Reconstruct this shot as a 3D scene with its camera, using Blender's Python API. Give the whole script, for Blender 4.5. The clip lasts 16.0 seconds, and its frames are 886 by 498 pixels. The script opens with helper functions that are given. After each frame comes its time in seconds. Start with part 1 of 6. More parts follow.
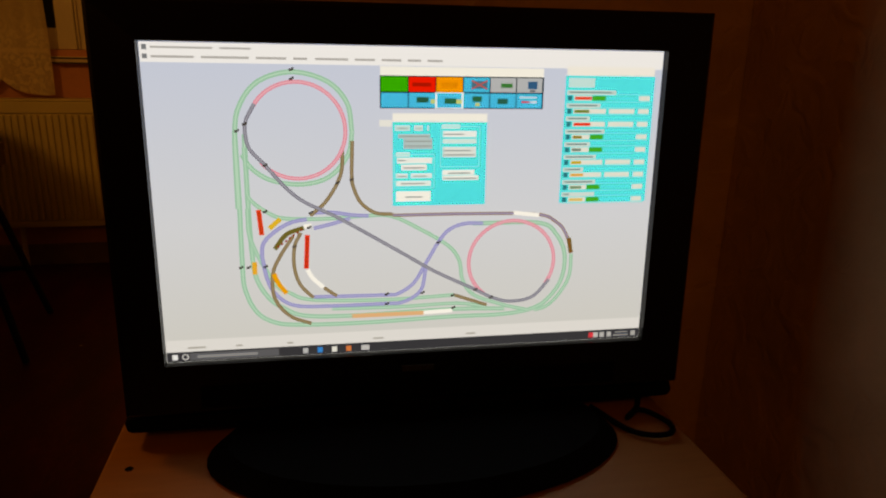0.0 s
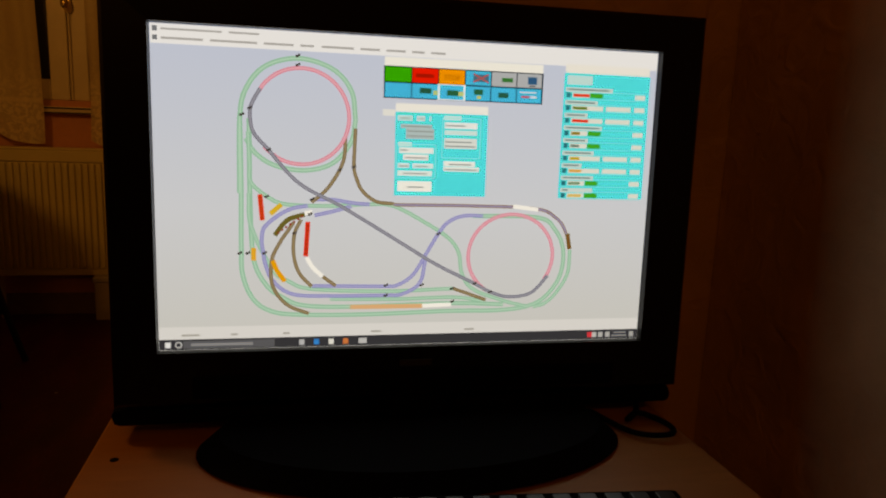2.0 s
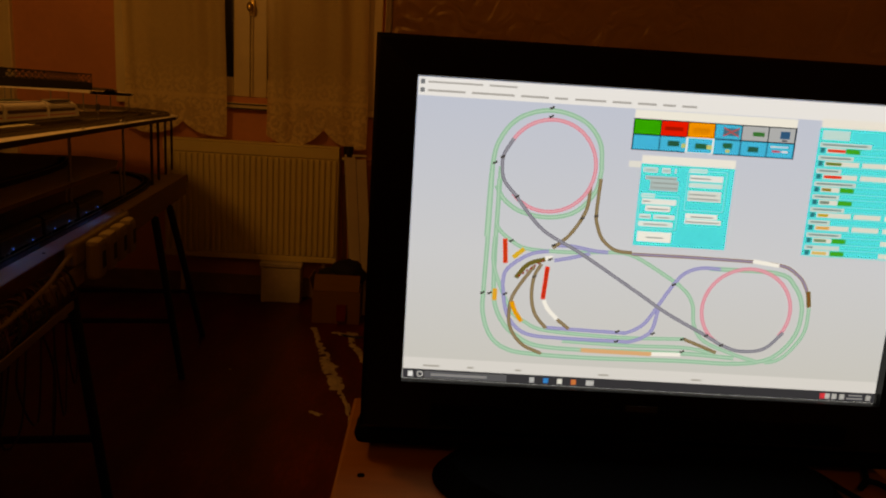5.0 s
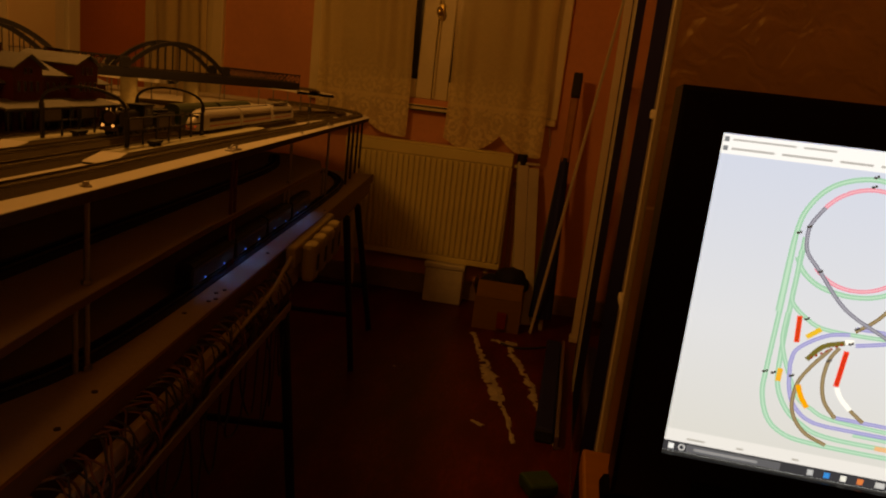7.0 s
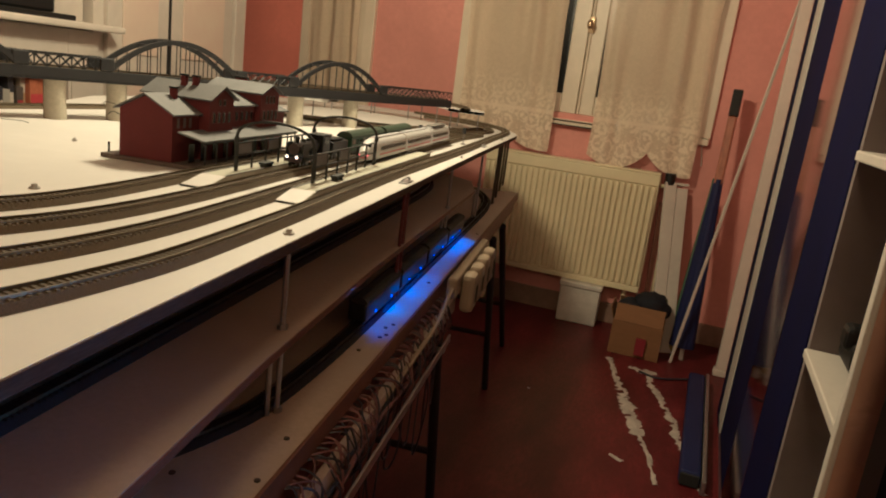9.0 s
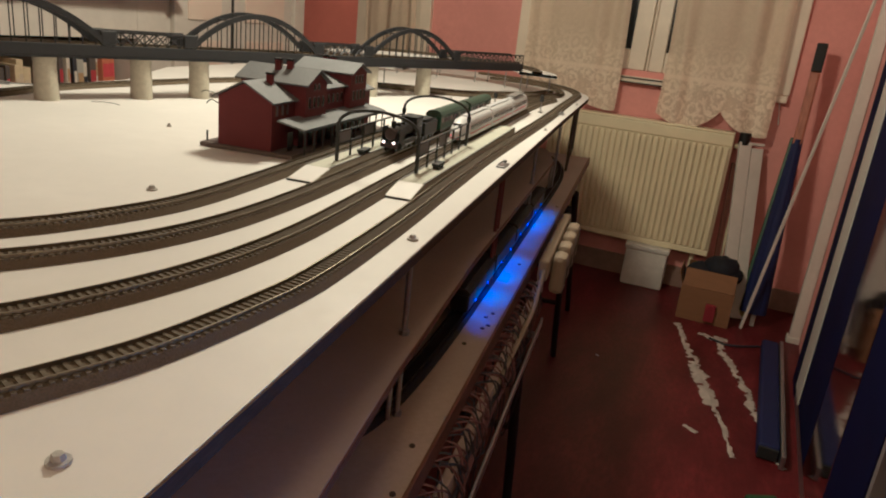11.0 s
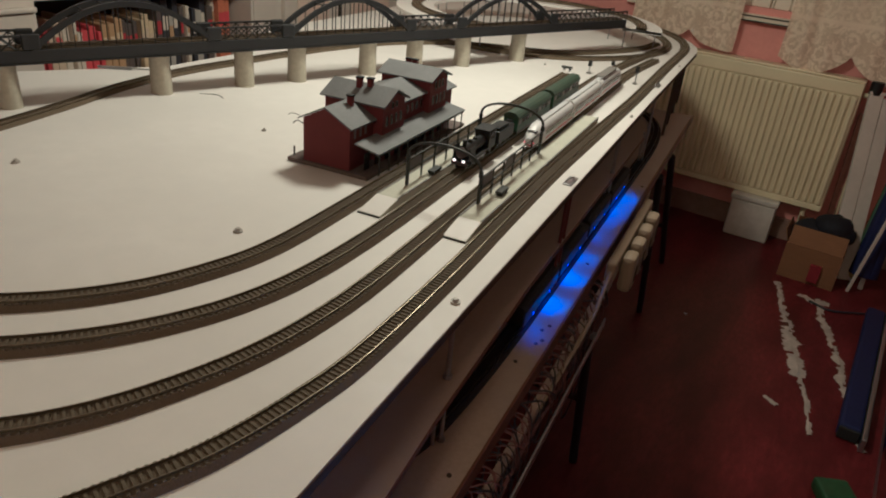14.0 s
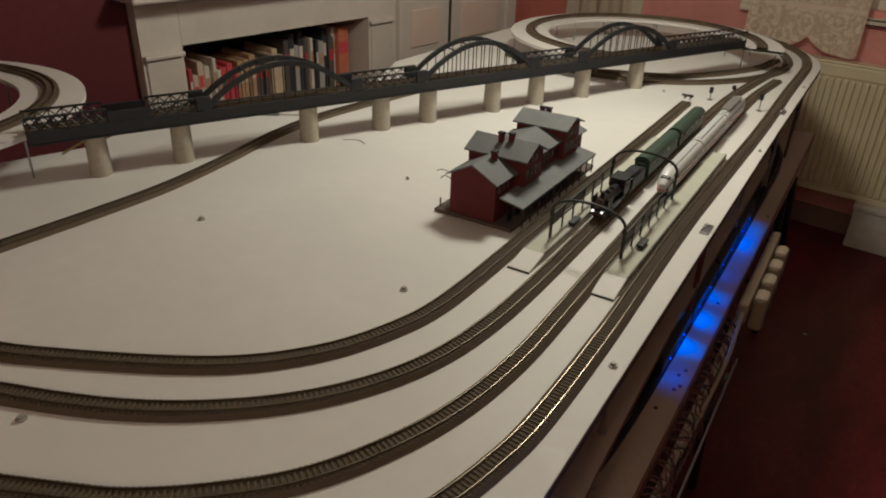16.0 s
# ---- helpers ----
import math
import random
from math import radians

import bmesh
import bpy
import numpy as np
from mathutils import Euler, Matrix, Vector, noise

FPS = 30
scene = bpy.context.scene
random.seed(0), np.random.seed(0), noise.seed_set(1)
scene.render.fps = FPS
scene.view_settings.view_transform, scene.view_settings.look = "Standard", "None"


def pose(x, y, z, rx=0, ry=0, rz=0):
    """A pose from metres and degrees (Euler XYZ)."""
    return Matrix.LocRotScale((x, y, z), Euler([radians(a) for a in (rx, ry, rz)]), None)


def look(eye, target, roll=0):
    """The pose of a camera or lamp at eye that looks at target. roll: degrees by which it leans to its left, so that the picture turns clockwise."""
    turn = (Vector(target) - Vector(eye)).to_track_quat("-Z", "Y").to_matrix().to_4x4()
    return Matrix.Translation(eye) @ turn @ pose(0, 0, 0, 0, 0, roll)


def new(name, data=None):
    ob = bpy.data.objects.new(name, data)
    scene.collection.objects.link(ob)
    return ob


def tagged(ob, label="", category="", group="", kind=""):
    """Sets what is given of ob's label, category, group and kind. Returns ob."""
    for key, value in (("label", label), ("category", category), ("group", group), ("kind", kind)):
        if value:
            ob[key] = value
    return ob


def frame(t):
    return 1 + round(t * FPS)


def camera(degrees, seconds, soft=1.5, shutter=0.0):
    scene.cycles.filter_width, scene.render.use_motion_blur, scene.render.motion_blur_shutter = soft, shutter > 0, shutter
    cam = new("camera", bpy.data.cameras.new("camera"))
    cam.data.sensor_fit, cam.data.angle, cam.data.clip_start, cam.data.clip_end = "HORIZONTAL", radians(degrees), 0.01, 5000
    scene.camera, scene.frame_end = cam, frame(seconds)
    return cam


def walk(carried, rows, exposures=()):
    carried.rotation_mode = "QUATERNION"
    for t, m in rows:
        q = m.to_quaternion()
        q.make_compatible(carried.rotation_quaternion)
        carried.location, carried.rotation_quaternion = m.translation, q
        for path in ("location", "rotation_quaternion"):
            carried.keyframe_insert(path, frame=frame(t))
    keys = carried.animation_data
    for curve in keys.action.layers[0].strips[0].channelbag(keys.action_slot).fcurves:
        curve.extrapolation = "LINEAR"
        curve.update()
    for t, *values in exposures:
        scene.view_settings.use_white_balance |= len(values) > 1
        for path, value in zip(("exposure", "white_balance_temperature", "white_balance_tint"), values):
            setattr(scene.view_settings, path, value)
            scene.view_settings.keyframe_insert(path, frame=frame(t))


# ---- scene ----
cam = camera(64.6, 16.0, soft=2.0)
PATH = [
    (0, (0.0177, -0.011, 1.132), (0.6689, 1.7957, 0.574), 1.2),
    (0.5, (0.0175, -0.02, 1.099), (0.6963, 1.8182, 0.699), 2.2),
    (1, (0.0115, -0.0219, 1.076), (0.7124, 1.8189, 0.73), 2.4),
    (1.5, (0.0004, -0.0247, 1.064), (0.6795, 1.8275, 0.737), 2.2),
    (2, (-0.0036, -0.0236, 1.051), (0.7042, 1.8111, 0.689), 2.2),
    (2.5, (-0.0096, -0.0265, 1.056), (0.6803, 1.8175, 0.704), 2.9),
    (3, (-0.0276, -0.0262, 1.064), (0.6136, 1.8337, 0.702), 2.3),
    (5.5, (-0.1489, 0.013, 1.112), (0.1376, 1.9502, 0.703), 4.6),
    (6, (-0.1826, 0.0316, 1.118), (0.0161, 1.9793, 0.708), 5.4),
    (6.5, (-0.2305, 0.0384, 1.127), (-0.1467, 1.9912, 0.701), 6.2),
    (7, (-0.2573, 0.0469, 1.141), (-0.2856, 1.9967, 0.697), 6.6),
    (7.5, (-0.2785, 0.0393, 1.151), (-0.4189, 1.9831, 0.701), 7.3),
    (8, (-0.3119, 0.0739, 1.157), (-0.5495, 2.0084, 0.71), 7.0),
    (8.5, (-0.3325, 0.0932, 1.163), (-0.6464, 2.0151, 0.704), 7.0),
    (9, (-0.3566, 0.0897, 1.182), (-0.7197, 1.9974, 0.707), 7.3),
    (11.5, (-0.464, 0.1256, 1.248), (-0.9629, 1.9337, 0.556), 6.9),
    (12, (-0.4445, 0.1532, 1.288), (-0.9862, 1.9172, 0.515), 8.2),
    (12.5, (-0.4252, 0.1699, 1.322), (-0.9723, 1.9079, 0.497), 10.3),
    (13, (-0.4136, 0.1467, 1.362), (-1.0144, 1.8497, 0.502), 9.6),
    (13.5, (-0.4029, 0.1315, 1.386), (-1.0297, 1.7749, 0.434), 8.0),
    (14, (-0.403, 0.1255, 1.427), (-1.1009, 1.7672, 0.523), 5.6),
    (14.5, (-0.4175, 0.0957, 1.468), (-1.206, 1.706, 0.581), 2.8),
    (15, (-0.443, 0.0662, 1.497), (-1.2781, 1.5863, 0.5), 2.1),
    (15.5, (-0.4582, 0.0585, 1.52), (-1.3664, 1.5139, 0.492), 0.4),
    (16, (-0.4802, 0.0559, 1.537), (-1.3934, 1.5724, 0.606), 2.0),
]
EXPOSURES = [(0, -2.60, 10000, 8), (1.5, -2.68, 10000, 8), (3.0, -2.76, 10000, 8), (5.5, -2.64, 10000, 8), (6.5, -2.52, 10000, 8), (7.0, -2.30, 10000, 8), (7.5, -1.68, 10000, 8), (8.0, -0.82, 10000, 8), (8.3, -0.2, 7000, 0), (8.5, 0.05, 4000, -8), (9.0, 0.20, 3150, -10), (11.5, 0.10, 2900, -6), (12.5, -0.1, 2860, -6), (14.5, -0.4, 2860, -6), (16, -0.64, 2880, -6)]
walk(cam, [(t, look(eye, target, roll)) for t, eye, target, roll in PATH], EXPOSURES)

# ---- world and lights: evening, two warm lamps out of view ----
world = bpy.data.worlds.new("night")
scene.world = world
world.use_nodes = True
world.node_tree.nodes["Background"].inputs["Color"].default_value = (0.01, 0.012, 0.02, 1)
world.node_tree.nodes["Background"].inputs["Strength"].default_value = 0.3

WARM, WARMER = (1.0, 0.435, 0.112), (1.0, 0.385, 0.075)


def unseen_lamp(x, y, z, watts, radius, colour):
    data = bpy.data.lights.new("unseen_lamp", "POINT")
    data.energy, data.color, data.shadow_soft_size = watts, colour, radius
    ob = new("unseen_lamp", data)
    ob.location = (x, y, z)
    return ob


unseen_lamp(-1.05, 1.72, 1.96, 92.0, 0.11, WARM)
# assumed second lamp, added to brighten the desk-side wall and near boards
unseen_lamp(-0.58, -1.00, 2.10, 42.0, 0.18, WARMER)

# ---- helpers ----
TURN_ROOM = -8.6
ROOM = pose(0, 0, 0, 0, 0, TURN_ROOM)
PLAIN = Matrix.Identity(4)
LAYOUT = Matrix.Identity(4)
BASES = {}


def lay(x, y):
    """From the plan of the layout, drawn square, to its place on the slightly skewed table."""
    return -0.65 + 1.006 * (x + 0.65), 0.8 + 1.0155 * (y - 0.8) - 0.0235 * (x + 0.65)


def settle(base, m):
    """Things of the layout are given in the plan; all others where they stand."""
    return m @ Matrix.Translation(base) if m is not LAYOUT else Matrix.Translation((*lay(base[0], base[1]), base[2]))


def thing(name, base, label, category, group="", m=LAYOUT, kind=""):
    """An Empty at the base of a thing, on the layout or in the room's directions."""
    ob = new(name)
    ob.empty_display_size = 0.05
    ob.matrix_world = settle(base, m)
    BASES[ob.name] = Vector(base)
    return tagged(ob, label, category, group, kind)


def finish(bm, name, material, smooth=False):
    bmesh.ops.recalc_face_normals(bm, faces=bm.faces)
    me = bpy.data.meshes.new(name)
    bm.to_mesh(me)
    bm.free()
    if material:
        me.materials.append(material)
    if smooth:
        for p in me.polygons:
            p.use_smooth = True
        me.set_sharp_from_angle(angle=radians(40))
    return me


def root_base(parent):
    while parent is not None:
        if parent.name in BASES:
            return BASES[parent.name]
        parent = parent.parent
    return Vector((0, 0, 0))


def part(name, bm, material, parent, label="", smooth=False, kind=""):
    """One mesh under a thing or a part; coordinates as for the thing's own base."""
    bmesh.ops.translate(bm, verts=bm.verts, vec=-root_base(parent))
    ob = new(name, finish(bm, name, material, smooth))
    ob.parent = parent
    return tagged(ob, label, "", "", kind)


def single(name, bm, material, base, label, category, group="", m=LAYOUT, kind="", smooth=False):
    """A thing that is one mesh."""
    bmesh.ops.translate(bm, verts=bm.verts, vec=-Vector(base))
    ob = new(name, finish(bm, name, material, smooth))
    ob.matrix_world = settle(base, m)
    BASES[ob.name] = Vector(base)
    return tagged(ob, label, category, group, kind)


def share(name, me, parent, x, y, z, rz=0):
    """A piece on shared mesh data, at a place relative to its thing's base."""
    ob = new(name, me)
    ob.parent = parent
    ob.matrix_local = pose(x, y, z, 0, 0, rz)
    return ob


def box(bm, x0, x1, y0, y1, z0, z1, bevel=0.0, m=None):
    made = bmesh.ops.create_cube(bm, size=1.0)["verts"]
    for v in made:
        v.co = Vector(((x0 + x1) / 2 + v.co.x * (x1 - x0), (y0 + y1) / 2 + v.co.y * (y1 - y0), (z0 + z1) / 2 + v.co.z * (z1 - z0)))
    if bevel:
        edges = list({e for v in made for e in v.link_edges})
        got = bmesh.ops.bevel(bm, geom=edges, offset=bevel, segments=2, affect="EDGES", profile=0.5)
        made = list({v for f in got["faces"] for v in f.verts} | {v for v in made if v.is_valid})
    if m is not None:
        bmesh.ops.transform(bm, matrix=m, verts=made)
    return bm


def boxed(*a, **k):
    return box(bmesh.new(), *a, **k)


def rod(bm, p, q, r, n=10, r2=None):
    p, q = Vector(p), Vector(q)
    d = q - p
    m = Matrix.Translation((p + q) / 2) @ d.to_track_quat("Z", "Y").to_matrix().to_4x4()
    bmesh.ops.create_cone(bm, cap_ends=True, segments=n, radius1=r, radius2=r if r2 is None else r2, depth=d.length, matrix=m)
    return bm


def rodded(*a, **k):
    return rod(bmesh.new(), *a, **k)


def ball(bm, c, r, sx=1, sy=1, sz=1, n=12):
    bmesh.ops.create_uvsphere(bm, u_segments=n, v_segments=max(6, n // 2), radius=r, matrix=Matrix.Translation(c) @ Matrix.Diagonal((sx, sy, sz, 1)))
    return bm


def curve_points(points, step):
    """A smooth line through the points (Catmull-Rom), at even steps."""
    pts = [Vector(p) for p in points]
    ext = [2 * pts[0] - pts[1]] + pts + [2 * pts[-1] - pts[-2]]
    fine = []
    for i in range(1, len(ext) - 2):
        a, b, c, d = ext[i - 1:i + 3]
        for k in range(24):
            s = k / 24
            fine.append(0.5 * (2 * b + (c - a) * s + (2 * a - 5 * b + 4 * c - d) * s * s + (3 * b - a - 3 * c + d) * s ** 3))
    fine.append(pts[-1])
    out, left = [fine[0]], step
    for a, b in zip(fine, fine[1:]):
        length = (b - a).length
        while length >= left and length > 0:
            a = a + (b - a) * (left / length)
            out.append(a)
            length, left = (b - a).length, step
        left -= length
    if (out[-1] - fine[-1]).length > step * 0.3:
        out.append(fine[-1])
    return out


def sweep(bm, line, profile, closed=True):
    """Carry a profile of (side, up) along a level or rising line."""
    rows = []
    for i, p in enumerate(line):
        d = (line[min(i + 1, len(line) - 1)] - line[max(i - 1, 0)]).normalized()
        side = Vector((d.y, -d.x, 0)).normalized()
        up = side.cross(d)
        rows.append([bm.verts.new(p + side * a + up * b) for a, b in profile])
    n = len(profile)
    for r, s in zip(rows, rows[1:]):
        for k in range(n if closed else n - 1):
            bm.faces.new((r[k], r[(k + 1) % n], s[(k + 1) % n], s[k]))
    if closed:
        bm.faces.new(rows[0][::-1])
        bm.faces.new(rows[-1])
    return bm


def tube(bm, line, r, n=6):
    rows = []
    for i, p in enumerate(line):
        d = (line[min(i + 1, len(line) - 1)] - line[max(i - 1, 0)]).normalized()
        a = d.orthogonal().normalized() if i == 0 else (rows_a - d * rows_a.dot(d)).normalized()
        rows_a = a
        b = d.cross(a)
        rows.append([bm.verts.new(p + r * (math.cos(2 * math.pi * k / n) * a + math.sin(2 * math.pi * k / n) * b)) for k in range(n)])
    for r0, r1 in zip(rows, rows[1:]):
        for k in range(n):
            bm.faces.new((r0[k], r0[(k + 1) % n], r1[(k + 1) % n], r1[k]))
    bm.faces.new(rows[0][::-1])
    bm.faces.new(rows[-1])
    return bm


def slab(bm, outline, z0, z1):
    """A board from a plan outline."""
    low = [bm.verts.new((x, y, z0)) for x, y in outline]
    high = [bm.verts.new((x, y, z1)) for x, y in outline]
    bm.faces.new(low[::-1])
    bm.faces.new(high)
    n = len(outline)
    for k in range(n):
        bm.faces.new((low[k], low[(k + 1) % n], high[(k + 1) % n], high[k]))
    return bm


def ring_slab(bm, cx, cy, r0, r1, z0, z1, n=96, a0=0.0, a1=360.0):
    turns = [radians(a0 + (a1 - a0) * k / n) for k in range(n + 1)]
    rows = [[bm.verts.new((cx + r * math.cos(a), cy + r * math.sin(a), z)) for r, z in ((r0, z0), (r1, z0), (r1, z1), (r0, z1))] for a in turns]
    for r, s in zip(rows, rows[1:]):
        for k in range(4):
            bm.faces.new((r[k], r[(k + 1) % 4], s[(k + 1) % 4], s[k]))
    bmesh.ops.remove_doubles(bm, verts=bm.verts, dist=1e-5)
    return bm


# ---- materials ----
def material(name, colour, rough=0.6, metal=0.0, grain=0.0, scale=60.0, stain=0.0, stain_scale=4.0, bump=0.0, bump_scale=200.0, stretch=(1, 1, 1), other=None, coat=0.0):
    """A surface with fine grain and broad stains, in metres."""
    mat = bpy.data.materials.new(name)
    mat.use_nodes = True
    nt = mat.node_tree
    b = nt.nodes["Principled BSDF"]
    b.inputs["Base Color"].default_value = (*colour, 1)
    b.inputs["Roughness"].default_value = rough
    b.inputs["Metallic"].default_value = metal
    b.inputs["Coat Weight"].default_value = coat
    if not (grain or stain or bump):
        return mat
    co = nt.nodes.new("ShaderNodeTexCoord")
    mp = nt.nodes.new("ShaderNodeMapping")
    mp.inputs["Scale"].default_value = stretch
    nt.links.new(co.outputs["Object"], mp.inputs["Vector"])
    last = None
    for amount, size, detail in ((grain, scale, 6.0), (stain, stain_scale, 4.0)):
        if not amount:
            continue
        tex = nt.nodes.new("ShaderNodeTexNoise")
        tex.inputs["Scale"].default_value = size
        tex.inputs["Detail"].default_value = detail
        nt.links.new(mp.outputs["Vector"], tex.inputs["Vector"])
        ramp = nt.nodes.new("ShaderNodeMapRange")
        ramp.inputs["From Min"].default_value, ramp.inputs["From Max"].default_value = 0.3, 0.7
        nt.links.new(tex.outputs["Fac"], ramp.inputs["Value"])
        mix = nt.nodes.new("ShaderNodeMix")
        mix.data_type = "RGBA"
        mix.blend_type = "MIX"
        far = other if other is not None else tuple(c * (1 - amount) for c in colour)
        if last is None:
            mix.inputs["A"].default_value = (*colour, 1)
        else:
            nt.links.new(last, mix.inputs["A"])
        mix.inputs["B"].default_value = (*far, 1)
        scaled = nt.nodes.new("ShaderNodeMath")
        scaled.operation = "MULTIPLY"
        scaled.inputs[1].default_value = min(1.0, amount if other is not None else 1.0)
        nt.links.new(ramp.outputs["Result"], scaled.inputs[0])
        nt.links.new(scaled.outputs["Value"], mix.inputs["Factor"])
        last = mix.outputs["Result"]
    if last is not None:
        nt.links.new(last, b.inputs["Base Color"])
    if bump:
        tex = nt.nodes.new("ShaderNodeTexNoise")
        tex.inputs["Scale"].default_value = bump_scale
        tex.inputs["Detail"].default_value = 5.0
        nt.links.new(mp.outputs["Vector"], tex.inputs["Vector"])
        bn = nt.nodes.new("ShaderNodeBump")
        bn.inputs["Strength"].default_value = bump
        bn.inputs["Distance"].default_value = 0.002
        nt.links.new(tex.outputs["Fac"], bn.inputs["Height"])
        nt.links.new(bn.outputs["Normal"], b.inputs["Normal"])
        rr = nt.nodes.new("ShaderNodeMapRange")
        rr.inputs["To Min"].default_value, rr.inputs["To Max"].default_value = max(0.05, rough - 0.12), min(1, rough + 0.12)
        nt.links.new(tex.outputs["Fac"], rr.inputs["Value"])
        nt.links.new(rr.outputs["Result"], b.inputs["Roughness"])
    return mat


def glow(name, colour, strength):
    mat = bpy.data.materials.new(name)
    mat.use_nodes = True
    b = mat.node_tree.nodes["Principled BSDF"]
    b.inputs["Base Color"].default_value = (0, 0, 0, 1)
    b.inputs["Roughness"].default_value = 0.4
    b.inputs["Emission Color"].default_value = (*colour, 1)
    b.inputs["Emission Strength"].default_value = strength
    return mat


BOARD = material("white_board", (0.80, 0.78, 0.74), 0.55, grain=0.05, scale=30, stain=0.10, stain_scale=3, bump=0.08, bump_scale=90)
BOARD_EDGE = material("raw_board_edge", (0.10, 0.065, 0.04), 0.8, grain=0.4, scale=80, bump=0.3, stretch=(1, 1, 8))
BOARD_EDGE.node_tree.nodes["Principled BSDF"].inputs["Specular IOR Level"].default_value = 0.1
BEIGE = material("worn_chipboard", (0.50, 0.40, 0.29), 0.65, grain=0.12, scale=150, stain=0.2, stain_scale=5, bump=0.15)
WOOD_EDGE = material("brown_wood", (0.19, 0.075, 0.028), 0.55, grain=0.45, scale=12, stain=0.3, bump=0.2, stretch=(8, 1, 8))
BALLAST = material("ballast", (0.170, 0.133, 0.066), 0.9, grain=0.55, scale=700, stain=0.25, stain_scale=8, bump=0.7, bump_scale=900)
DARK_BED = material("near_black_bed", (0.020, 0.019, 0.022), 0.9, grain=0.5, scale=700, bump=0.6, bump_scale=900)
SLEEPER = material("sleeper", (0.145, 0.119, 0.063), 0.8, grain=0.35, scale=300, bump=0.3, bump_scale=500)
RAIL = material("rail", (0.34, 0.29, 0.18), 0.36, 0.95, grain=0.3, scale=60, stain=0.4, stain_scale=14, bump=0.15, bump_scale=40)
STEEL = material("steel", (0.45, 0.45, 0.47), 0.35, 0.9, grain=0.2, scale=300)
ZINC = material("dull_zinc", (0.50, 0.48, 0.44), 0.6, 0.35, grain=0.3, scale=400, bump=0.2)
RUST = material("dark_steel", (0.10, 0.075, 0.065), 0.6, 0.5, grain=0.4, scale=120, bump=0.2)
RED_PAINT = material("red_lead_paint", (0.15, 0.035, 0.028), 0.6, grain=0.3, scale=120, bump=0.2)
BLACK = material("black_plastic", (0.008, 0.008, 0.009), 0.5, grain=0.2, scale=300)
GLOSS_BLACK = material("gloss_black", (0.003, 0.003, 0.003), 0.35)
GLOSS_BLACK.node_tree.nodes["Principled BSDF"].inputs["Specular IOR Level"].default_value = 0.2
DULL_BLACK = material("dull_black", (0.003, 0.003, 0.0035), 0.85)
DULL_BLACK.node_tree.nodes["Principled BSDF"].inputs["Specular IOR Level"].default_value = 0.12
DULL_BLACK.node_tree.nodes["Principled BSDF"].inputs["Specular IOR Level"].default_value = 0.04
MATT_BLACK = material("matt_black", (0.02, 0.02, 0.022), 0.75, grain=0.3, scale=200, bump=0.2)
PINK_WALL = material("pink_wall", (0.80, 0.385, 0.285), 0.85, grain=0.10, scale=40, stain=0.22, stain_scale=2.2, bump=0.35, bump_scale=120)
# wall colour that already holds the shadow lying on the west side
DARKENED_RED_WALL = material("darkened_red_wall", (0.11, 0.018, 0.02), 0.85, grain=0.15, scale=40, stain=0.25, stain_scale=2, bump=0.3, bump_scale=120)
WHITE_PAINT = material("white_paint", (0.72, 0.67, 0.58), 0.5, grain=0.06, scale=40, stain=0.16, stain_scale=5, bump=0.12, bump_scale=80)
# cream window paint, lightened to hold the stronger lamplight at the window
WINDOW_PAINT_LIT = material("cream_gloss_lit", (0.90, 0.81, 0.60), 0.4, grain=0.06, scale=40, stain=0.14, stain_scale=6, bump=0.1, bump_scale=80)
PANEL_PINK = material("faded_panel", (0.74, 0.64, 0.50), 0.6, grain=0.08, scale=30, stain=0.35, stain_scale=9, other=(0.66, 0.48, 0.39), bump=0.1)
# unseen ceiling, kept dark so it bounces less light into the shadows
CEILING = material("dimmed_ceiling", (0.28, 0.25, 0.20), 0.9, grain=0.06, scale=30, stain=0.1, bump=0.2)
FLOOR = material("red_floor_paint", (0.165, 0.020, 0.014), 0.40, grain=0.45, scale=22, stain=0.62, stain_scale=2.9, bump=0.25, bump_scale=60, stretch=(3, 1, 1))
FLOOR.node_tree.nodes["Principled BSDF"].inputs["Specular IOR Level"].default_value = 0.22
RADIATOR = material("radiator_enamel", (0.88, 0.80, 0.45), 0.36, grain=0.05, scale=60, stain=0.14, stain_scale=5, bump=0.08)
KEY = material("dark_key", (0.014, 0.016, 0.013), 0.4, grain=0.2, scale=200)
OFF_WHITE = material("grubby_plastic", (0.80, 0.77, 0.68), 0.5, grain=0.1, scale=60, stain=0.3, stain_scale=9, bump=0.1)
CARDBOARD = material("cardboard", (0.25, 0.128, 0.022), 0.85, grain=0.2, scale=90, stain=0.2, stain_scale=9, bump=0.2, stretch=(1, 1, 6))
BLUE = material("blue_cloth", (0.010, 0.015, 0.13), 0.7, grain=0.35, scale=60, stain=0.3, bump=0.4, bump_scale=400)
NAVY = material("navy_lacquer", (0.004, 0.005, 0.055), 0.8, grain=0.2, scale=6)
NAVY.node_tree.nodes["Principled BSDF"].inputs["Specular IOR Level"].default_value = 0.12
MIRROR = material("tinted_mirror", (0.62, 0.58, 0.56), 0.07, 1.0, grain=0.1, scale=6)
PAPER = material("torn_paper", (0.62, 0.55, 0.46), 0.9, grain=0.25, scale=60, stain=0.4, stain_scale=14, bump=0.3)
GREEN_PAINT = material("green_paint", (0.035, 0.085, 0.022), 0.5, grain=0.3, scale=90)
ORANGE_WOOD = material("varnished_wood", (0.42, 0.16, 0.05), 0.45, grain=0.35, scale=20, bump=0.15, stretch=(6, 6, 1))
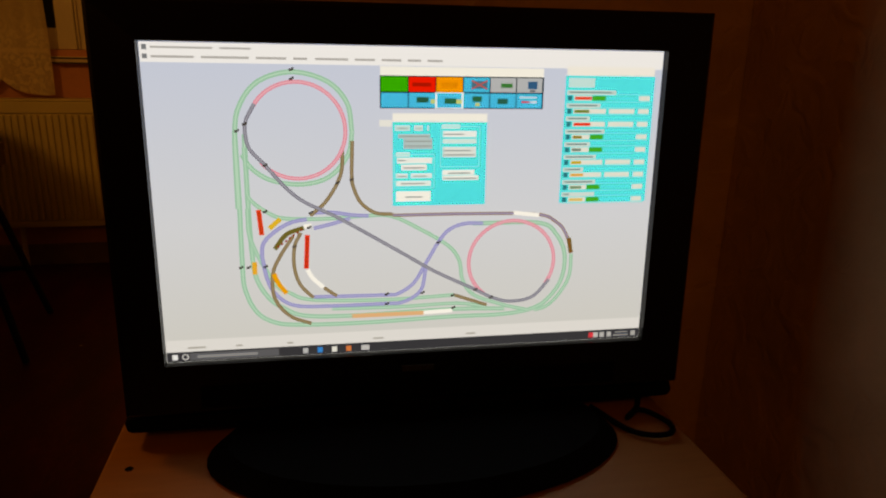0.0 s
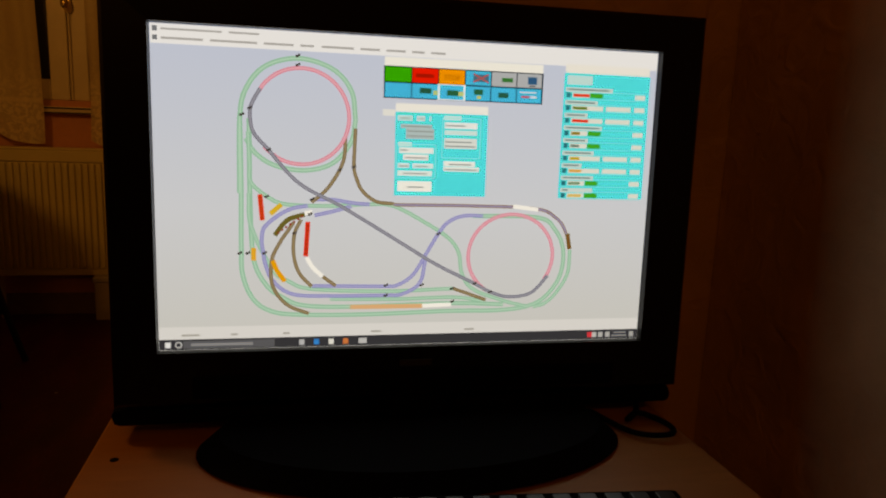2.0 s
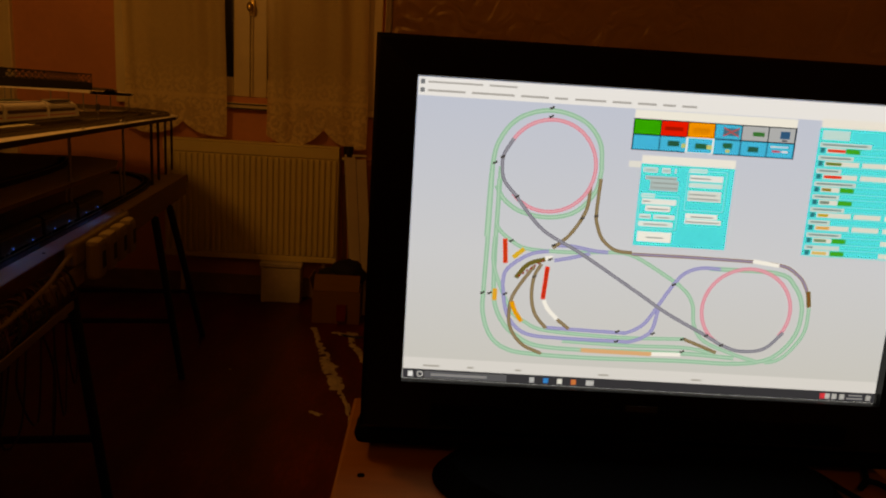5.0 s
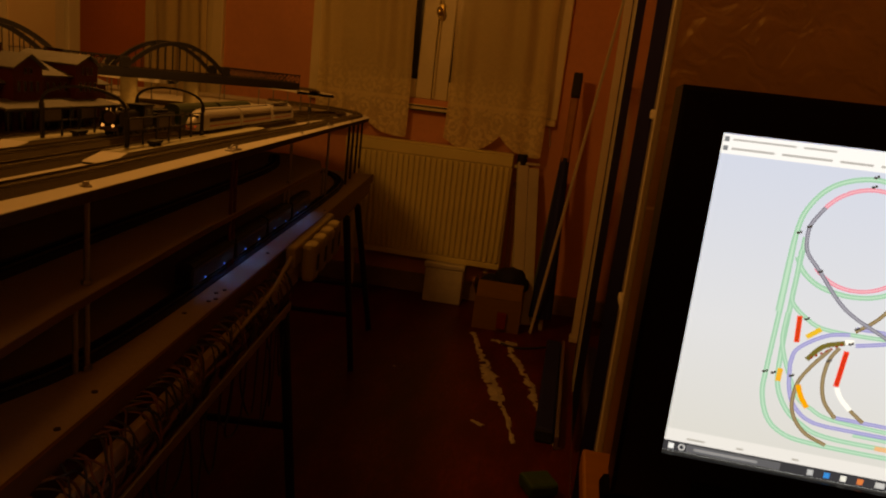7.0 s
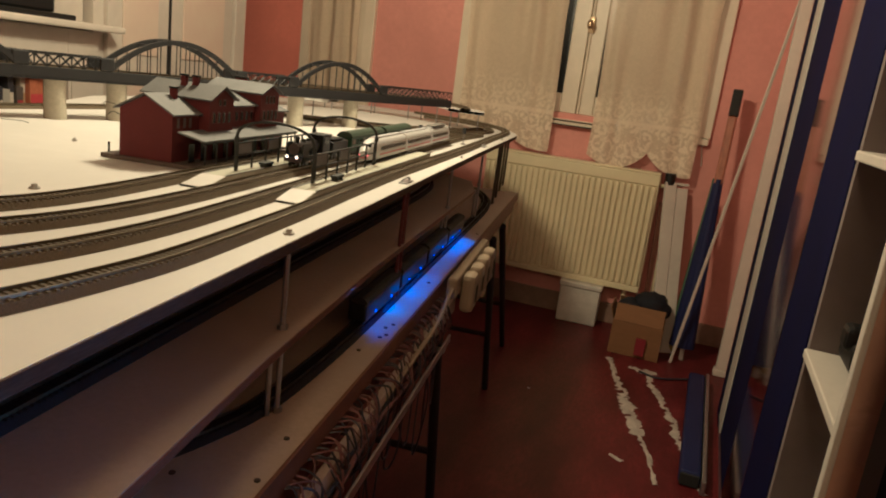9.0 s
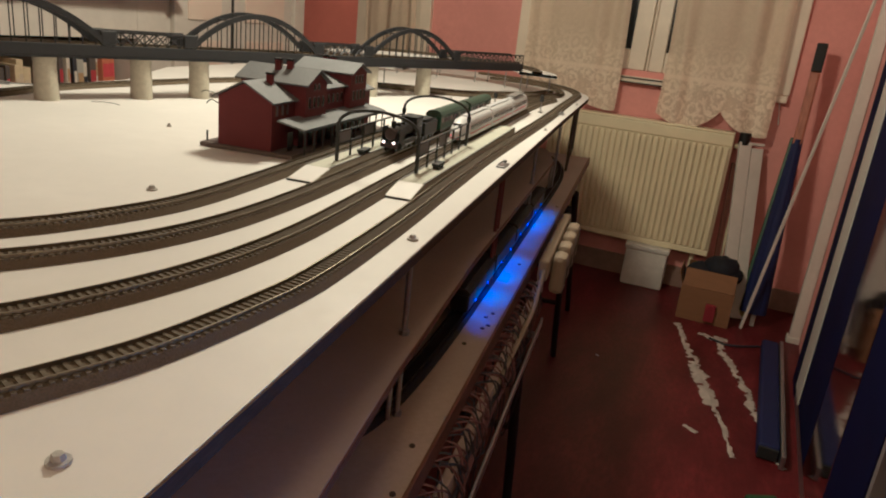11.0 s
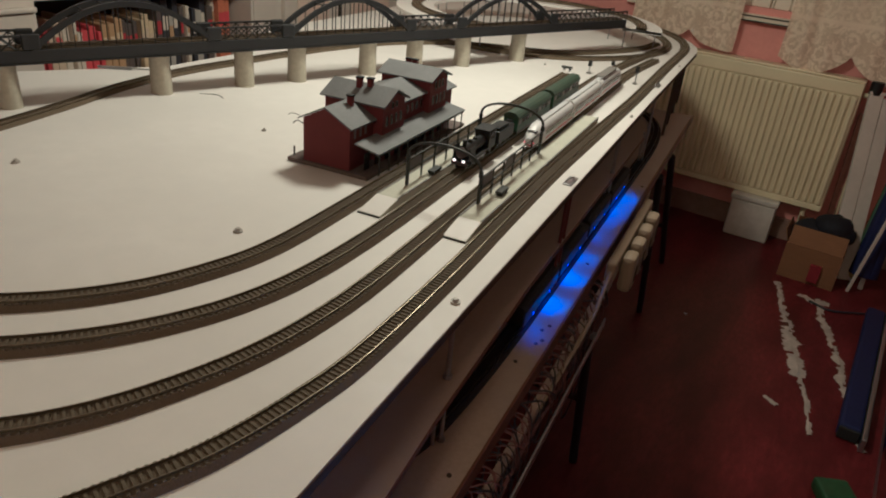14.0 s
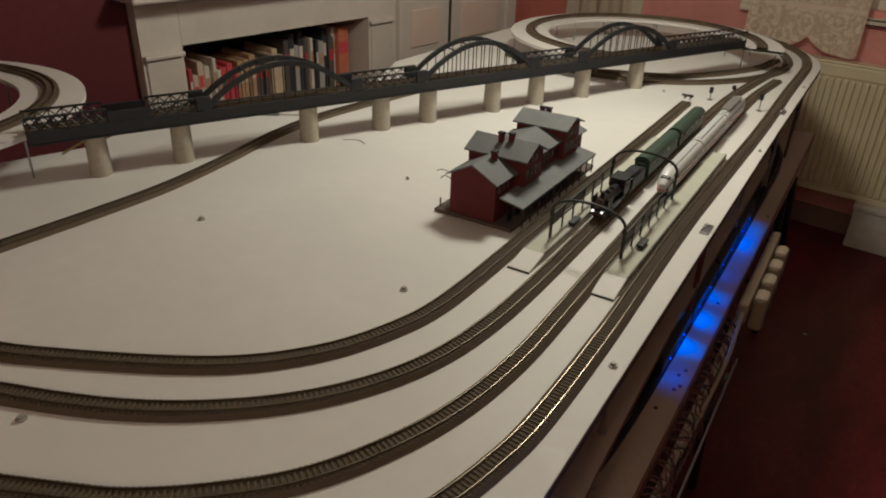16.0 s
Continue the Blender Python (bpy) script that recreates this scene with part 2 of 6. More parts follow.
DESK = material("desk_wood", (0.38, 0.145, 0.036), 0.6, grain=0.25, scale=14, stain=0.2, bump=0.12, stretch=(1, 7, 1))
BRASS = material("brass", (0.85, 0.68, 0.36), 0.35, 1.0, grain=0.2, scale=90)
TAPE_RED = material("red_packing_tape", (0.22, 0.018, 0.015), 0.4, grain=0.1, scale=90)
PLUG = material("aged_plug_plastic", (0.36, 0.29, 0.17), 0.55, grain=0.15, scale=90, stain=0.25, bump=0.1)
GREY_PLASTIC = material("grey_plastic", (0.60, 0.57, 0.50), 0.5, grain=0.12, scale=90, stain=0.15, bump=0.1)
CONCRETE = material("cast_pillar", (0.56, 0.53, 0.39), 0.75, grain=0.22, scale=120, stain=0.2, stain_scale=20, bump=0.35, bump_scale=250)
BRIDGE = material("bridge_plastic", (0.026, 0.027, 0.032), 0.5, grain=0.3, scale=150, stain=0.2, stain_scale=20, bump=0.15)
BRICK = material("station_brick", (0.155, 0.024, 0.016), 0.75, grain=0.3, scale=420, stain=0.25, stain_scale=30, bump=0.3, bump_scale=700)
SLATE = material("slate_roof", (0.20, 0.205, 0.215), 0.65, grain=0.25, scale=300, stain=0.3, stain_scale=25, bump=0.3, bump_scale=500)
PLATFORM = material("platform_surface", (0.60, 0.60, 0.47), 0.7, grain=0.12, scale=200, stain=0.15, stain_scale=20, bump=0.15)
IRON = material("dark_green_iron", (0.03, 0.034, 0.032), 0.5, grain=0.3, scale=300)
MESH_PANE = material("grey_panel", (0.23, 0.22, 0.20), 0.6, grain=0.3, scale=300)
LOCO_BLACK = material("loco_black", (0.012, 0.013, 0.015), 0.4, grain=0.3, scale=300)
COACH_GREEN = material("coach_green", (0.030, 0.075, 0.035), 0.4, grain=0.2, scale=200)
COACH_ROOF = material("coach_roof", (0.05, 0.075, 0.045), 0.6, grain=0.25, scale=200)
TRAIN_WHITE = material("train_white", (0.74, 0.74, 0.74), 0.35, grain=0.06, scale=200)
TRAIN_ROOF = material("train_grey_roof", (0.55, 0.56, 0.58), 0.45, grain=0.1, scale=200)
TRAIN_RED = material("train_red", (0.55, 0.03, 0.03), 0.4)
DARK_GLASS = material("dark_glass", (0.012, 0.013, 0.016), 0.25)
CREAM_GLASS = material("pale_window", (0.17, 0.14, 0.10), 0.3)
WIRE_PINK = material("wire_pink", (0.20, 0.085, 0.07), 0.55, grain=0.75, scale=25, other=(0.05, 0.028, 0.032))
WIRE_DARK = material("wire_dark", (0.03, 0.03, 0.05), 0.5)


def lace(name):
    """Sheer beige net: a plain weave above, embroidered medallions and a corded border towards the hem."""
    mat = bpy.data.materials.new(name)
    mat.use_nodes = True
    nt = mat.node_tree
    b = nt.nodes["Principled BSDF"]
    b.inputs["Roughness"].default_value = 0.9
    b.inputs["Specular IOR Level"].default_value = 0.1

    def node(kind, **inputs):
        n = nt.nodes.new(kind)
        for key, value in inputs.items():
            n.inputs[key.replace("_", " ")].default_value = value
        return n

    def ranged(socket, a, b_, lo, hi):
        n = node("ShaderNodeMapRange", From_Min=a, From_Max=b_, To_Min=lo, To_Max=hi)
        nt.links.new(socket, n.inputs["Value"])
        return n.outputs["Result"]

    def math2(kind, x, y):
        n = nt.nodes.new("ShaderNodeMath")
        n.operation = kind
        for k, v in enumerate((x, y)):
            if isinstance(v, float):
                n.inputs[k].default_value = v
            else:
                nt.links.new(v, n.inputs[k])
        return n.outputs["Value"]

    co = nt.nodes.new("ShaderNodeTexCoord")
    axes = nt.nodes.new("ShaderNodeSeparateXYZ")
    nt.links.new(co.outputs["Object"], axes.inputs["Vector"])
    cells = node("ShaderNodeTexVoronoi", Scale=13.0, Randomness=0.8)
    leaf = node("ShaderNodeTexNoise", Scale=30.0, Detail=3.0, Distortion=1.8)
    broad = node("ShaderNodeTexNoise", Scale=5.0, Detail=3.0)
    weave = node("ShaderNodeTexNoise", Scale=420.0, Detail=1.0)
    for n in (leaf, broad, weave):
        nt.links.new(co.outputs["Object"], n.inputs["Vector"])
    bent = nt.nodes.new("ShaderNodeVectorMath")
    bent.operation = "MULTIPLY_ADD"
    bent.inputs[1].default_value = (0.05, 0.05, 0.05)
    nt.links.new(leaf.outputs["Color"], bent.inputs[0])
    nt.links.new(co.outputs["Object"], bent.inputs[2])
    nt.links.new(bent.outputs["Vector"], cells.inputs["Vector"])
    rings = math2("SINE", math2("MULTIPLY", cells.outputs["Distance"], 19.0), 0.0)
    figure = ranged(math2("ADD", rings, math2("MULTIPLY", leaf.outputs["Fac"], 4.0)), 1.2, 3.0, 0.0, 1.0)
    hem = ranged(axes.outputs["Z"], 0.08, 0.34, 1.0, 0.10)
    cord = ranged(math2("ABSOLUTE", math2("SUBTRACT", axes.outputs["Z"], 0.13), 0.0), 0.006, 0.016, 1.0, 0.0)
    worked = math2("MAXIMUM", math2("MULTIPLY", figure, hem), math2("MULTIPLY", cord, 0.8))
    mix = nt.nodes.new("ShaderNodeMix")
    mix.data_type = "RGBA"
    mix.inputs["A"].default_value = (0.80, 0.68, 0.45, 1)
    mix.inputs["B"].default_value = (0.90, 0.80, 0.58, 1)
    nt.links.new(math2("MULTIPLY", worked, ranged(broad.outputs["Fac"], 0.3, 0.7, 0.6, 1.0)), mix.inputs["Factor"])
    nt.links.new(mix.outputs["Result"], b.inputs["Base Color"])
    thread = math2("ADD", ranged(weave.outputs["Fac"], 0.3, 0.7, 0.66, 0.80), math2("MULTIPLY", worked, 0.18))
    nt.links.new(math2("MINIMUM", thread, 1.0), b.inputs["Alpha"])
    bn = node("ShaderNodeBump", Strength=0.25, Distance=0.003)
    nt.links.new(worked, bn.inputs["Height"])
    nt.links.new(bn.outputs["Normal"], b.inputs["Normal"])
    return mat


LACE = lace("lace")


def embossed(name, colour):
    """Wallpaper with a raised plaster-like figure."""
    mat = material(name, colour, 0.30, grain=0.25, scale=14, stain=0.35, stain_scale=5)
    nt = mat.node_tree
    b = nt.nodes["Principled BSDF"]
    co = nt.nodes.new("ShaderNodeTexCoord")
    warp = nt.nodes.new("ShaderNodeTexNoise")
    warp.inputs["Scale"].default_value = 13
    warp.inputs["Detail"].default_value = 3
    warp.inputs["Distortion"].default_value = 0.8
    fine = nt.nodes.new("ShaderNodeTexNoise")
    fine.inputs["Scale"].default_value = 26
    fine.inputs["Detail"].default_value = 2
    fine.inputs["Distortion"].default_value = 1.2
    for n in (warp, fine):
        nt.links.new(co.outputs["Object"], n.inputs["Vector"])
    add = nt.nodes.new("ShaderNodeMath")
    add.operation = "ADD"
    nt.links.new(warp.outputs["Fac"], add.inputs[0])
    nt.links.new(fine.outputs["Fac"], add.inputs[1])
    bn = nt.nodes.new("ShaderNodeBump")
    bn.inputs["Strength"].default_value = 0.7
    bn.inputs["Distance"].default_value = 0.006
    nt.links.new(add.outputs["Value"], bn.inputs["Height"])
    nt.links.new(bn.outputs["Normal"], b.inputs["Normal"])
    return mat


WALLPAPER = embossed("embossed_wallpaper", (0.72, 0.45, 0.28))

# ---- the room (u, v: across and along the corridor) ----
FAR, LEFT, RIGHT, BACK, TOP = 3.79, -3.45, 0.60, -1.70, 2.62


def structure(name, bm, mat, label=""):
    ob = new(name, finish(bm, name, mat))
    ob.matrix_world = ROOM
    return tagged(ob, label, "", "", "structure")


structure("floor", boxed(LEFT - 0.2, RIGHT + 0.2, BACK - 0.2, FAR + 0.2, -0.1, 0.0), FLOOR, "worn dark red painted floor")
structure("ceiling", boxed(LEFT - 0.2, RIGHT + 0.2, BACK - 0.2, FAR + 0.2, TOP, TOP + 0.1), CEILING)
structure("wall_west", boxed(LEFT - 0.2, LEFT, BACK, FAR, 0, TOP), DARKENED_RED_WALL, "red wall with its shade put into the colour")
# wall out of view, given a dark colour to cut bounced light
structure("wall_south", boxed(LEFT - 0.2, RIGHT + 0.2, BACK - 0.2, BACK, 0, TOP), DARKENED_RED_WALL)
structure("wall_far_east", boxed(RIGHT, RIGHT + 0.2, BACK, 0.866, 0, TOP), WALLPAPER, "brown embossed wallpaper wall beside the desk")
structure("wall_behind_television", boxed(-0.166, RIGHT + 0.2, 0.868, 0.905, 0, TOP), WALLPAPER, "brown embossed wallpaper wall behind the television")
structure("wall_east", boxed(-0.085, 0.1, 2.96, FAR, 0, TOP), PINK_WALL, "pink painted wall")

# Far wall with two window openings
WIN = (-1.681, -0.421, 1.075, 2.40)
SIDE = (-2.679, -2.314, 0.58, 2.40)
wall = bmesh.new()
for u0, u1, z0, z1 in ((SIDE[1], WIN[0], 0, TOP), (WIN[1], 0.1, 0, TOP),
                       (SIDE[0], SIDE[1], 0, SIDE[2]), (SIDE[0], SIDE[1], SIDE[3], TOP), (WIN[0], WIN[1], 0, WIN[2]), (WIN[0], WIN[1], WIN[3], TOP)):
    box(wall, u0, u1, FAR, FAR + 0.22, z0, z1)
structure("wall_north_west", boxed(LEFT - 0.2, SIDE[0], FAR, FAR + 0.22, 0, TOP), material("red_wall", (0.90, 0.31, 0.165), 0.85, grain=0.10, scale=40, stain=0.2, stain_scale=2.2, bump=0.35, bump_scale=120), "bright red painted wall beside the narrow window")
structure("wall_north", wall, PINK_WALL, "pink painted wall with two windows")
structure("baseboard_north", boxed(LEFT, -0.09, FAR - 0.018, FAR - 0.001, 0, 0.11, 0.004), material("skirting", (0.30, 0.20, 0.13), 0.6, grain=0.3, scale=20, bump=0.2), "brown skirting board")
structure("night_outside", boxed(LEFT, 0.2, FAR + 0.5, FAR + 0.52, -0.2, 3.0), MATT_BLACK)


def window(name, u0, u1, z0, z1, double, label):
    w = thing(name, ((u0 + u1) / 2, FAR, z0), label, "window", m=ROOM, kind="structure")
    for a, b, c, d in ((u0 - 0.055, u0 + 0.012, z0 - 0.03, z1 + 0.06), (u1 - 0.012, u1 + 0.055, z0 - 0.03, z1 + 0.06)):
        part("casing", boxed(a, b, FAR - 0.03, FAR + 0.05, c, d, 0.005), WINDOW_PAINT_LIT, w)
    part("casing", boxed(u0 + 0.013, u1 - 0.013, FAR - 0.03, FAR + 0.05, z1, z1 + 0.06, 0.005), WINDOW_PAINT_LIT, w)
    part("window_sill", boxed(u0 - 0.05, u1 + 0.05, FAR - 0.045, FAR + 0.05, z0 - 0.065, z0 - 0.031, 0.006), WINDOW_PAINT_LIT, w)
    mid = (u0 + u1) / 2
    leaves = ((u0 + 0.013, mid - 0.002), (mid + 0.002, u1 - 0.013)) if double else ((u0 + 0.013, u1 - 0.013),)
    for a, b in leaves:
        leaf = part("sash", boxed(a, a + 0.085, FAR + 0.005, FAR + 0.045, z0, z1 - 0.01, 0.006), WINDOW_PAINT_LIT, w)
        part("stile", boxed(b - 0.085, b, FAR + 0.005, FAR + 0.045, z0, z1 - 0.01, 0.006), WINDOW_PAINT_LIT, leaf)
        part("bottom_rail", boxed(a + 0.086, b - 0.086, FAR + 0.007, FAR + 0.043, z0, z0 + 0.10, 0.006), WINDOW_PAINT_LIT, leaf)
        part("pane", boxed(a + 0.07, b - 0.07, FAR + 0.022, FAR + 0.027, z0 + 0.09, z1 - 0.05), DARK_GLASS, leaf, "dark window pane at night")
    return w


win = window("window_1", *WIN, True, "white casement window with dark panes at night")
bm = boxed(-1.052, -1.024, FAR - 0.022, FAR + 0.004, 1.487, 1.567, 0.004)
rod(bm, (-1.038, FAR - 0.02, 1.524), (-1.038, FAR - 0.055, 1.524), 0.006)
ball(bm, (-1.038, FAR - 0.060, 1.524), 0.017, 1, 1, 1.5)
part("window_handle", bm, BRASS, win, "brass window handle", True)
bm = rodded((-1.038, FAR - 0.006, 1.08), (-1.038, FAR - 0.006, 2.3), 0.005)
part("espagnolette_rod", bm, WINDOW_PAINT_LIT, win)
# black strips on the sill front draw the shade of its grooves
for z in (1.012, 1.034):
    part("sill_groove_shade", boxed(-1.161, -0.936, FAR - 0.049, FAR - 0.0455, z, z + 0.006), MATT_BLACK, win)
window("window_2", *SIDE, False, "narrow white window behind a net curtain")


def curtain(u0, u1, v, z0, z1, folds, scallop, label):
    """A hanging net with soft folds and a scalloped hem."""
    bm = bmesh.new()
    nu, nz = 90, 36
    grid = []
    for i in range(nu + 1):
        s = i / nu
        u = u0 + (u1 - u0) * s
        bottom = z0 - scallop * abs(math.sin(math.pi * s * 1.5 + 0.4)) ** 0.7
        row = []
        for j in range(nz + 1):
            k = j / nz
            fold = 0.016 * math.sin(folds * 2 * math.pi * s + 0.6 * math.sin(5 * s)) * (0.4 + 0.6 * k) + 0.006 * math.sin(31 * s + 4 * k)
            row.append(bm.verts.new((u + 0.006 * math.sin(9 * k + 7 * s), v + fold, bottom + (z1 - bottom) * k)))
        grid.append(row)
    for a, b in zip(grid, grid[1:]):
        for j in range(nz):
            bm.faces.new((a[j], b[j], b[j + 1], a[j + 1]))
    ob = single("curtain", bm, LACE, ((u0 + u1) / 2, v, z0), label, "curtain", "net curtains", ROOM, smooth=True)
    return ob


curtain(-1.672, -1.152, FAR - 0.085, 0.94, 2.44, 4, 0.075, "beige lace net curtain with a scalloped hem")
curtain(-0.945, -0.425, FAR - 0.085, 0.94, 2.44, 4, 0.10, "beige lace net curtain with a scalloped hem")
curtain(-2.66, -2.332, FAR - 0.060, 0.59, 2.39, 3, 0.02, "narrow beige net curtain over the side window")
bm = bmesh.new()
tube(bm, curve_points([(-0.383, FAR - 0.012, 2.407), (-0.379, FAR - 0.012, 1.844), (-0.393, FAR - 0.012, 1.47), (-0.421, FAR - 0.012, 1.188), (-0.383, FAR - 0.012, 0.907)], 0.04), 0.003)
single("wall_cable", bm, WHITE_PAINT, (-0.36, FAR, 0.9), "thin pale cable hanging down the pink wall", "cable", m=ROOM)

# Radiator
RAD = (-1.47, -0.557, 0.223, 0.837)
FRONT = FAR - 0.115
rad = thing("radiator", (-1.013, FAR - 0.06, 0.0), "cream enamelled panel radiator under the window", "radiator", m=ROOM)
part("panel", boxed(RAD[0], RAD[1], FRONT + 0.012, FRONT + 0.03, RAD[2], RAD[3], 0.006), RADIATOR, rad)
part("rear_panel", boxed(RAD[0], RAD[1], FRONT + 0.075, FRONT + 0.09, RAD[2], RAD[3], 0.006), RADIATOR, rad)
part("top_grille", boxed(RAD[0], RAD[1], FRONT + 0.010, FRONT + 0.092, RAD[3] + 0.001, RAD[3] + 0.012, 0.004), RADIATOR, rad)
part("top_band", boxed(RAD[0], RAD[1], FRONT + 0.002, FRONT + 0.0115, RAD[3] - 0.055, RAD[3], 0.004), RADIATOR, rad)
part("bottom_band", boxed(RAD[0], RAD[1], FRONT + 0.002, FRONT + 0.0115, RAD[2], RAD[2] + 0.03, 0.004), RADIATOR, rad)
rib = finish(boxed(-0.0092, 0.0092, -0.0135, 0.0055, 0, RAD[3] - RAD[2] - 0.095, 0.0060), "rib", RADIATOR)
n = 30
for i in range(n):
    share("rib", rib, rad, RAD[0] + 0.02 + i * (RAD[1] - RAD[0] - 0.04) / (n - 1) + 1.013, FRONT + 0.0065 - FAR + 0.06, RAD[2] + 0.035)
bm = rodded((RAD[1] + 0.005, FRONT + 0.05, 0.785), (RAD[1] + 0.07, FRONT + 0.05, 0.785), 0.011)
rod(bm, (RAD[1] + 0.065, FRONT + 0.05, 0.785), (RAD[1] + 0.065, FRONT + 0.05, 0.02), 0.008)
part("pipe", bm, RADIATOR, rad)
bm = rodded((RAD[1] + 0.045, FRONT + 0.03, 0.80), (RAD[1] + 0.045, FRONT + 0.03, 0.855), 0.026, 14)
part("valve", bm, BLACK, rad, "black thermostat knob", True)
for u in (-1.39, -0.63):
    part("foot", rodded((u, FRONT + 0.05, 0.0), (u, FRONT + 0.05, RAD[2] + 0.01), 0.012), RADIATOR, rad)

# Fireplace wall with bookshelf, mantel and cupboard
HF = -2.65
WEST = ROOM @ Matrix.Translation((0, 0.055, 0.010))
fire = thing("chimney_breast", (-2.95, 1.6, 0), "white painted chimney breast with a book niche", "fireplace", m=WEST)
NI = (1.165, 2.010, 0.70, 1.020)
for v0, v1, z0, z1 in ((1.02, NI[0], 0, 1.17), (NI[1], 2.150, 0, 1.17), (NI[0], NI[1], 0, NI[2]), (NI[0], NI[1], NI[3], 1.17)):
    part("panel", boxed(-3.05, HF, v0 + 0.0005, v1 - 0.0005, z0, z1), WHITE_PAINT, fire)
# the niche reads dark behind the books through this matt black panel
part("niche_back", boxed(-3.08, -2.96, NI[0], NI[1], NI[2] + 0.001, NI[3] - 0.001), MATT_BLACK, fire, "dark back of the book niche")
part("chimney", boxed(-3.44, -3.055, 1.02, 2.15, 0, TOP - 0.012), WHITE_PAINT, fire)
part("upper_front", boxed(-3.05, HF - 0.06, 1.04, 2.13, 1.172, TOP - 0.012), WHITE_PAINT, fire)
part("pilaster", boxed(HF + 0.001, HF + 0.008, 1.03, 1.155, 0.02, 0.985, 0.003), WHITE_PAINT, fire)
part("pilaster", boxed(HF + 0.001, HF + 0.008, 2.02, 2.14, 0.02, 0.985, 0.003), WHITE_PAINT, fire)
for v0, v1 in ((1.022, 1.162), (2.012, 2.148)):
    part("moulding", boxed(HF + 0.001, HF + 0.022, v0, v1, 0.990, 1.006, 0.005), WHITE_PAINT, fire)
part("mantel_shelf", boxed(-3.03, HF + 0.10, 0.97, 2.19, 1.1745, 1.200, 0.008), WHITE_PAINT, fire)
bm = boxed(-2.80, -2.62, 1.45, 2.02, 1.201, 1.220, 0.004)
box(bm, -2.78, -2.70, 1.50, 2.00, 1.2205, 1.52, 0.01)
single("black_monitor", bm, BLACK, (-2.72, 1.75, 1.2005), "black flat screen standing on the mantel shelf", "monitor", m=WEST)

random.seed(7)
BOOK_COLOURS = ((0.42, 0.04, 0.03), (0.68, 0.57, 0.38), (0.76, 0.70, 0.56), (0.60, 0.07, 0.05), (0.50, 0.34, 0.12), (0.12, 0.10, 0.09), (0.72, 0.60, 0.32), (0.05, 0.05, 0.07), (0.58, 0.20, 0.04), (0.50, 0.48, 0.42))
BOOK_MATS = [material("book_cover", c, 0.6, grain=0.2, scale=60, stain=0.2, stain_scale=20) for c in BOOK_COLOURS]
v = NI[0] + 0.012
k = 0
while v < NI[1] - 0.04:
    w = random.uniform(0.014, 0.030)
    tall = random.uniform(0.19, 0.25) if v < 1.62 else random.uniform(0.23, 0.285)
    ci = (k * 7 + k // 3) % 7 if v < 1.62 else (7, 5, 2, 5, 7, 9)[k % 6]
    if v > 1.90:
        ci, tall, w = 8, 0.275, 0.032
    d = random.uniform(0.0, 0.03)
    book = thing("book", (-2.80 - d, v + w / 2, NI[2]), "clothbound book standing upright in the niche", "book", "books in the niche", WEST)
    part("cover", boxed(-2.90 - d, -2.72 - d, v + 0.0005, v + w - 0.0005, NI[2] + 0.001, NI[2] + tall, 0.002), BOOK_MATS[ci], book)
    part("label", boxed(-2.7195 - d, -2.7188 - d, v + 0.003, v + w - 0.003, NI[2] + tall * 0.62, NI[2] + tall * 0.80), BOOK_MATS[(ci + 2) % 7], book)
    v += w + 0.001
    k += 1

cup = thing("wall_cupboard", (-2.9, 2.6, 0), "white built-in cupboard with faded pink door panels", "cupboard", m=WEST)
part("carcass", boxed(-3.40, HF - 0.03, 2.152, 3.05, 0, TOP - 0.014), WHITE_PAINT, cup)
for v0, v1 in ((2.20, 2.533), (2.547, 2.965)):
    door = part("door", boxed(HF - 0.0295, HF - 0.004, v0, v1, 0.06, 2.35, 0.004), WHITE_PAINT, cup)
    for z0, z1 in ((0.12, 0.78), (0.86, 1.02), (1.10, 1.70), (1.78, 2.28)):
        part("door_panel", boxed(HF - 0.0035, HF + 0.004, v0 + 0.07, v1 - 0.07, z0, z1, 0.003), PANEL_PINK, door)
# solid black strip in place of the shaded slit between the doors
part("gap_shade_strip", boxed(HF - 0.0299, HF - 0.0025, 2.5335, 2.5465, 0.05, 2.36), MATT_BLACK, cup)
part("jamb", boxed(HF - 0.0295, HF + 0.012, 2.97, 3.05, 0, 2.42, 0.005), WHITE_PAINT, cup)
structure("partition_red", boxed(-3.44, HF - 0.04, BACK + 0.01, 1.072, 0, TOP - 0.001), DARKENED_RED_WALL, "red wall beside the chimney breast, darkened for its shade")

# Glossy wardrobe and open shelf niche along the corridor
GU = -0.12
ward = thing("wardrobe", (0.15, 2.2, 0), "tall navy wardrobe with a narrow mirror door", "wardrobe", m=ROOM)
part("carcass", boxed(GU + 0.022, 0.45, 1.47, 2.955, 0.0, 2.30), MATT_BLACK, ward)
for v0, v1, face in ((1.472, 1.808, NAVY), (1.812, 2.185, MIRROR), (2.189, 2.616, NAVY)):
    part("door", boxed(GU, GU + 0.02, v0, v1, 0.05, 2.28, 0.002), face, ward)
part("side_panel", boxed(GU, GU + 0.02, 2.785, 2.954, 0.0, 2.30, 0.002), NAVY, ward)
part("edge_strip", boxed(GU - 0.004, GU + 0.018, 2.620, 2.781, 0.05, 2.28, 0.002), GREY_PLASTIC, ward, "slim pale upright strip")
part("plinth", boxed(GU + 0.003, GU + 0.021, 1.47, 2.955, 0, 0.048), STEEL, ward)
post = thing("white_post", (-0.11, 3.38, 0), "slim white painted post with a square foot", "post", m=ROOM)
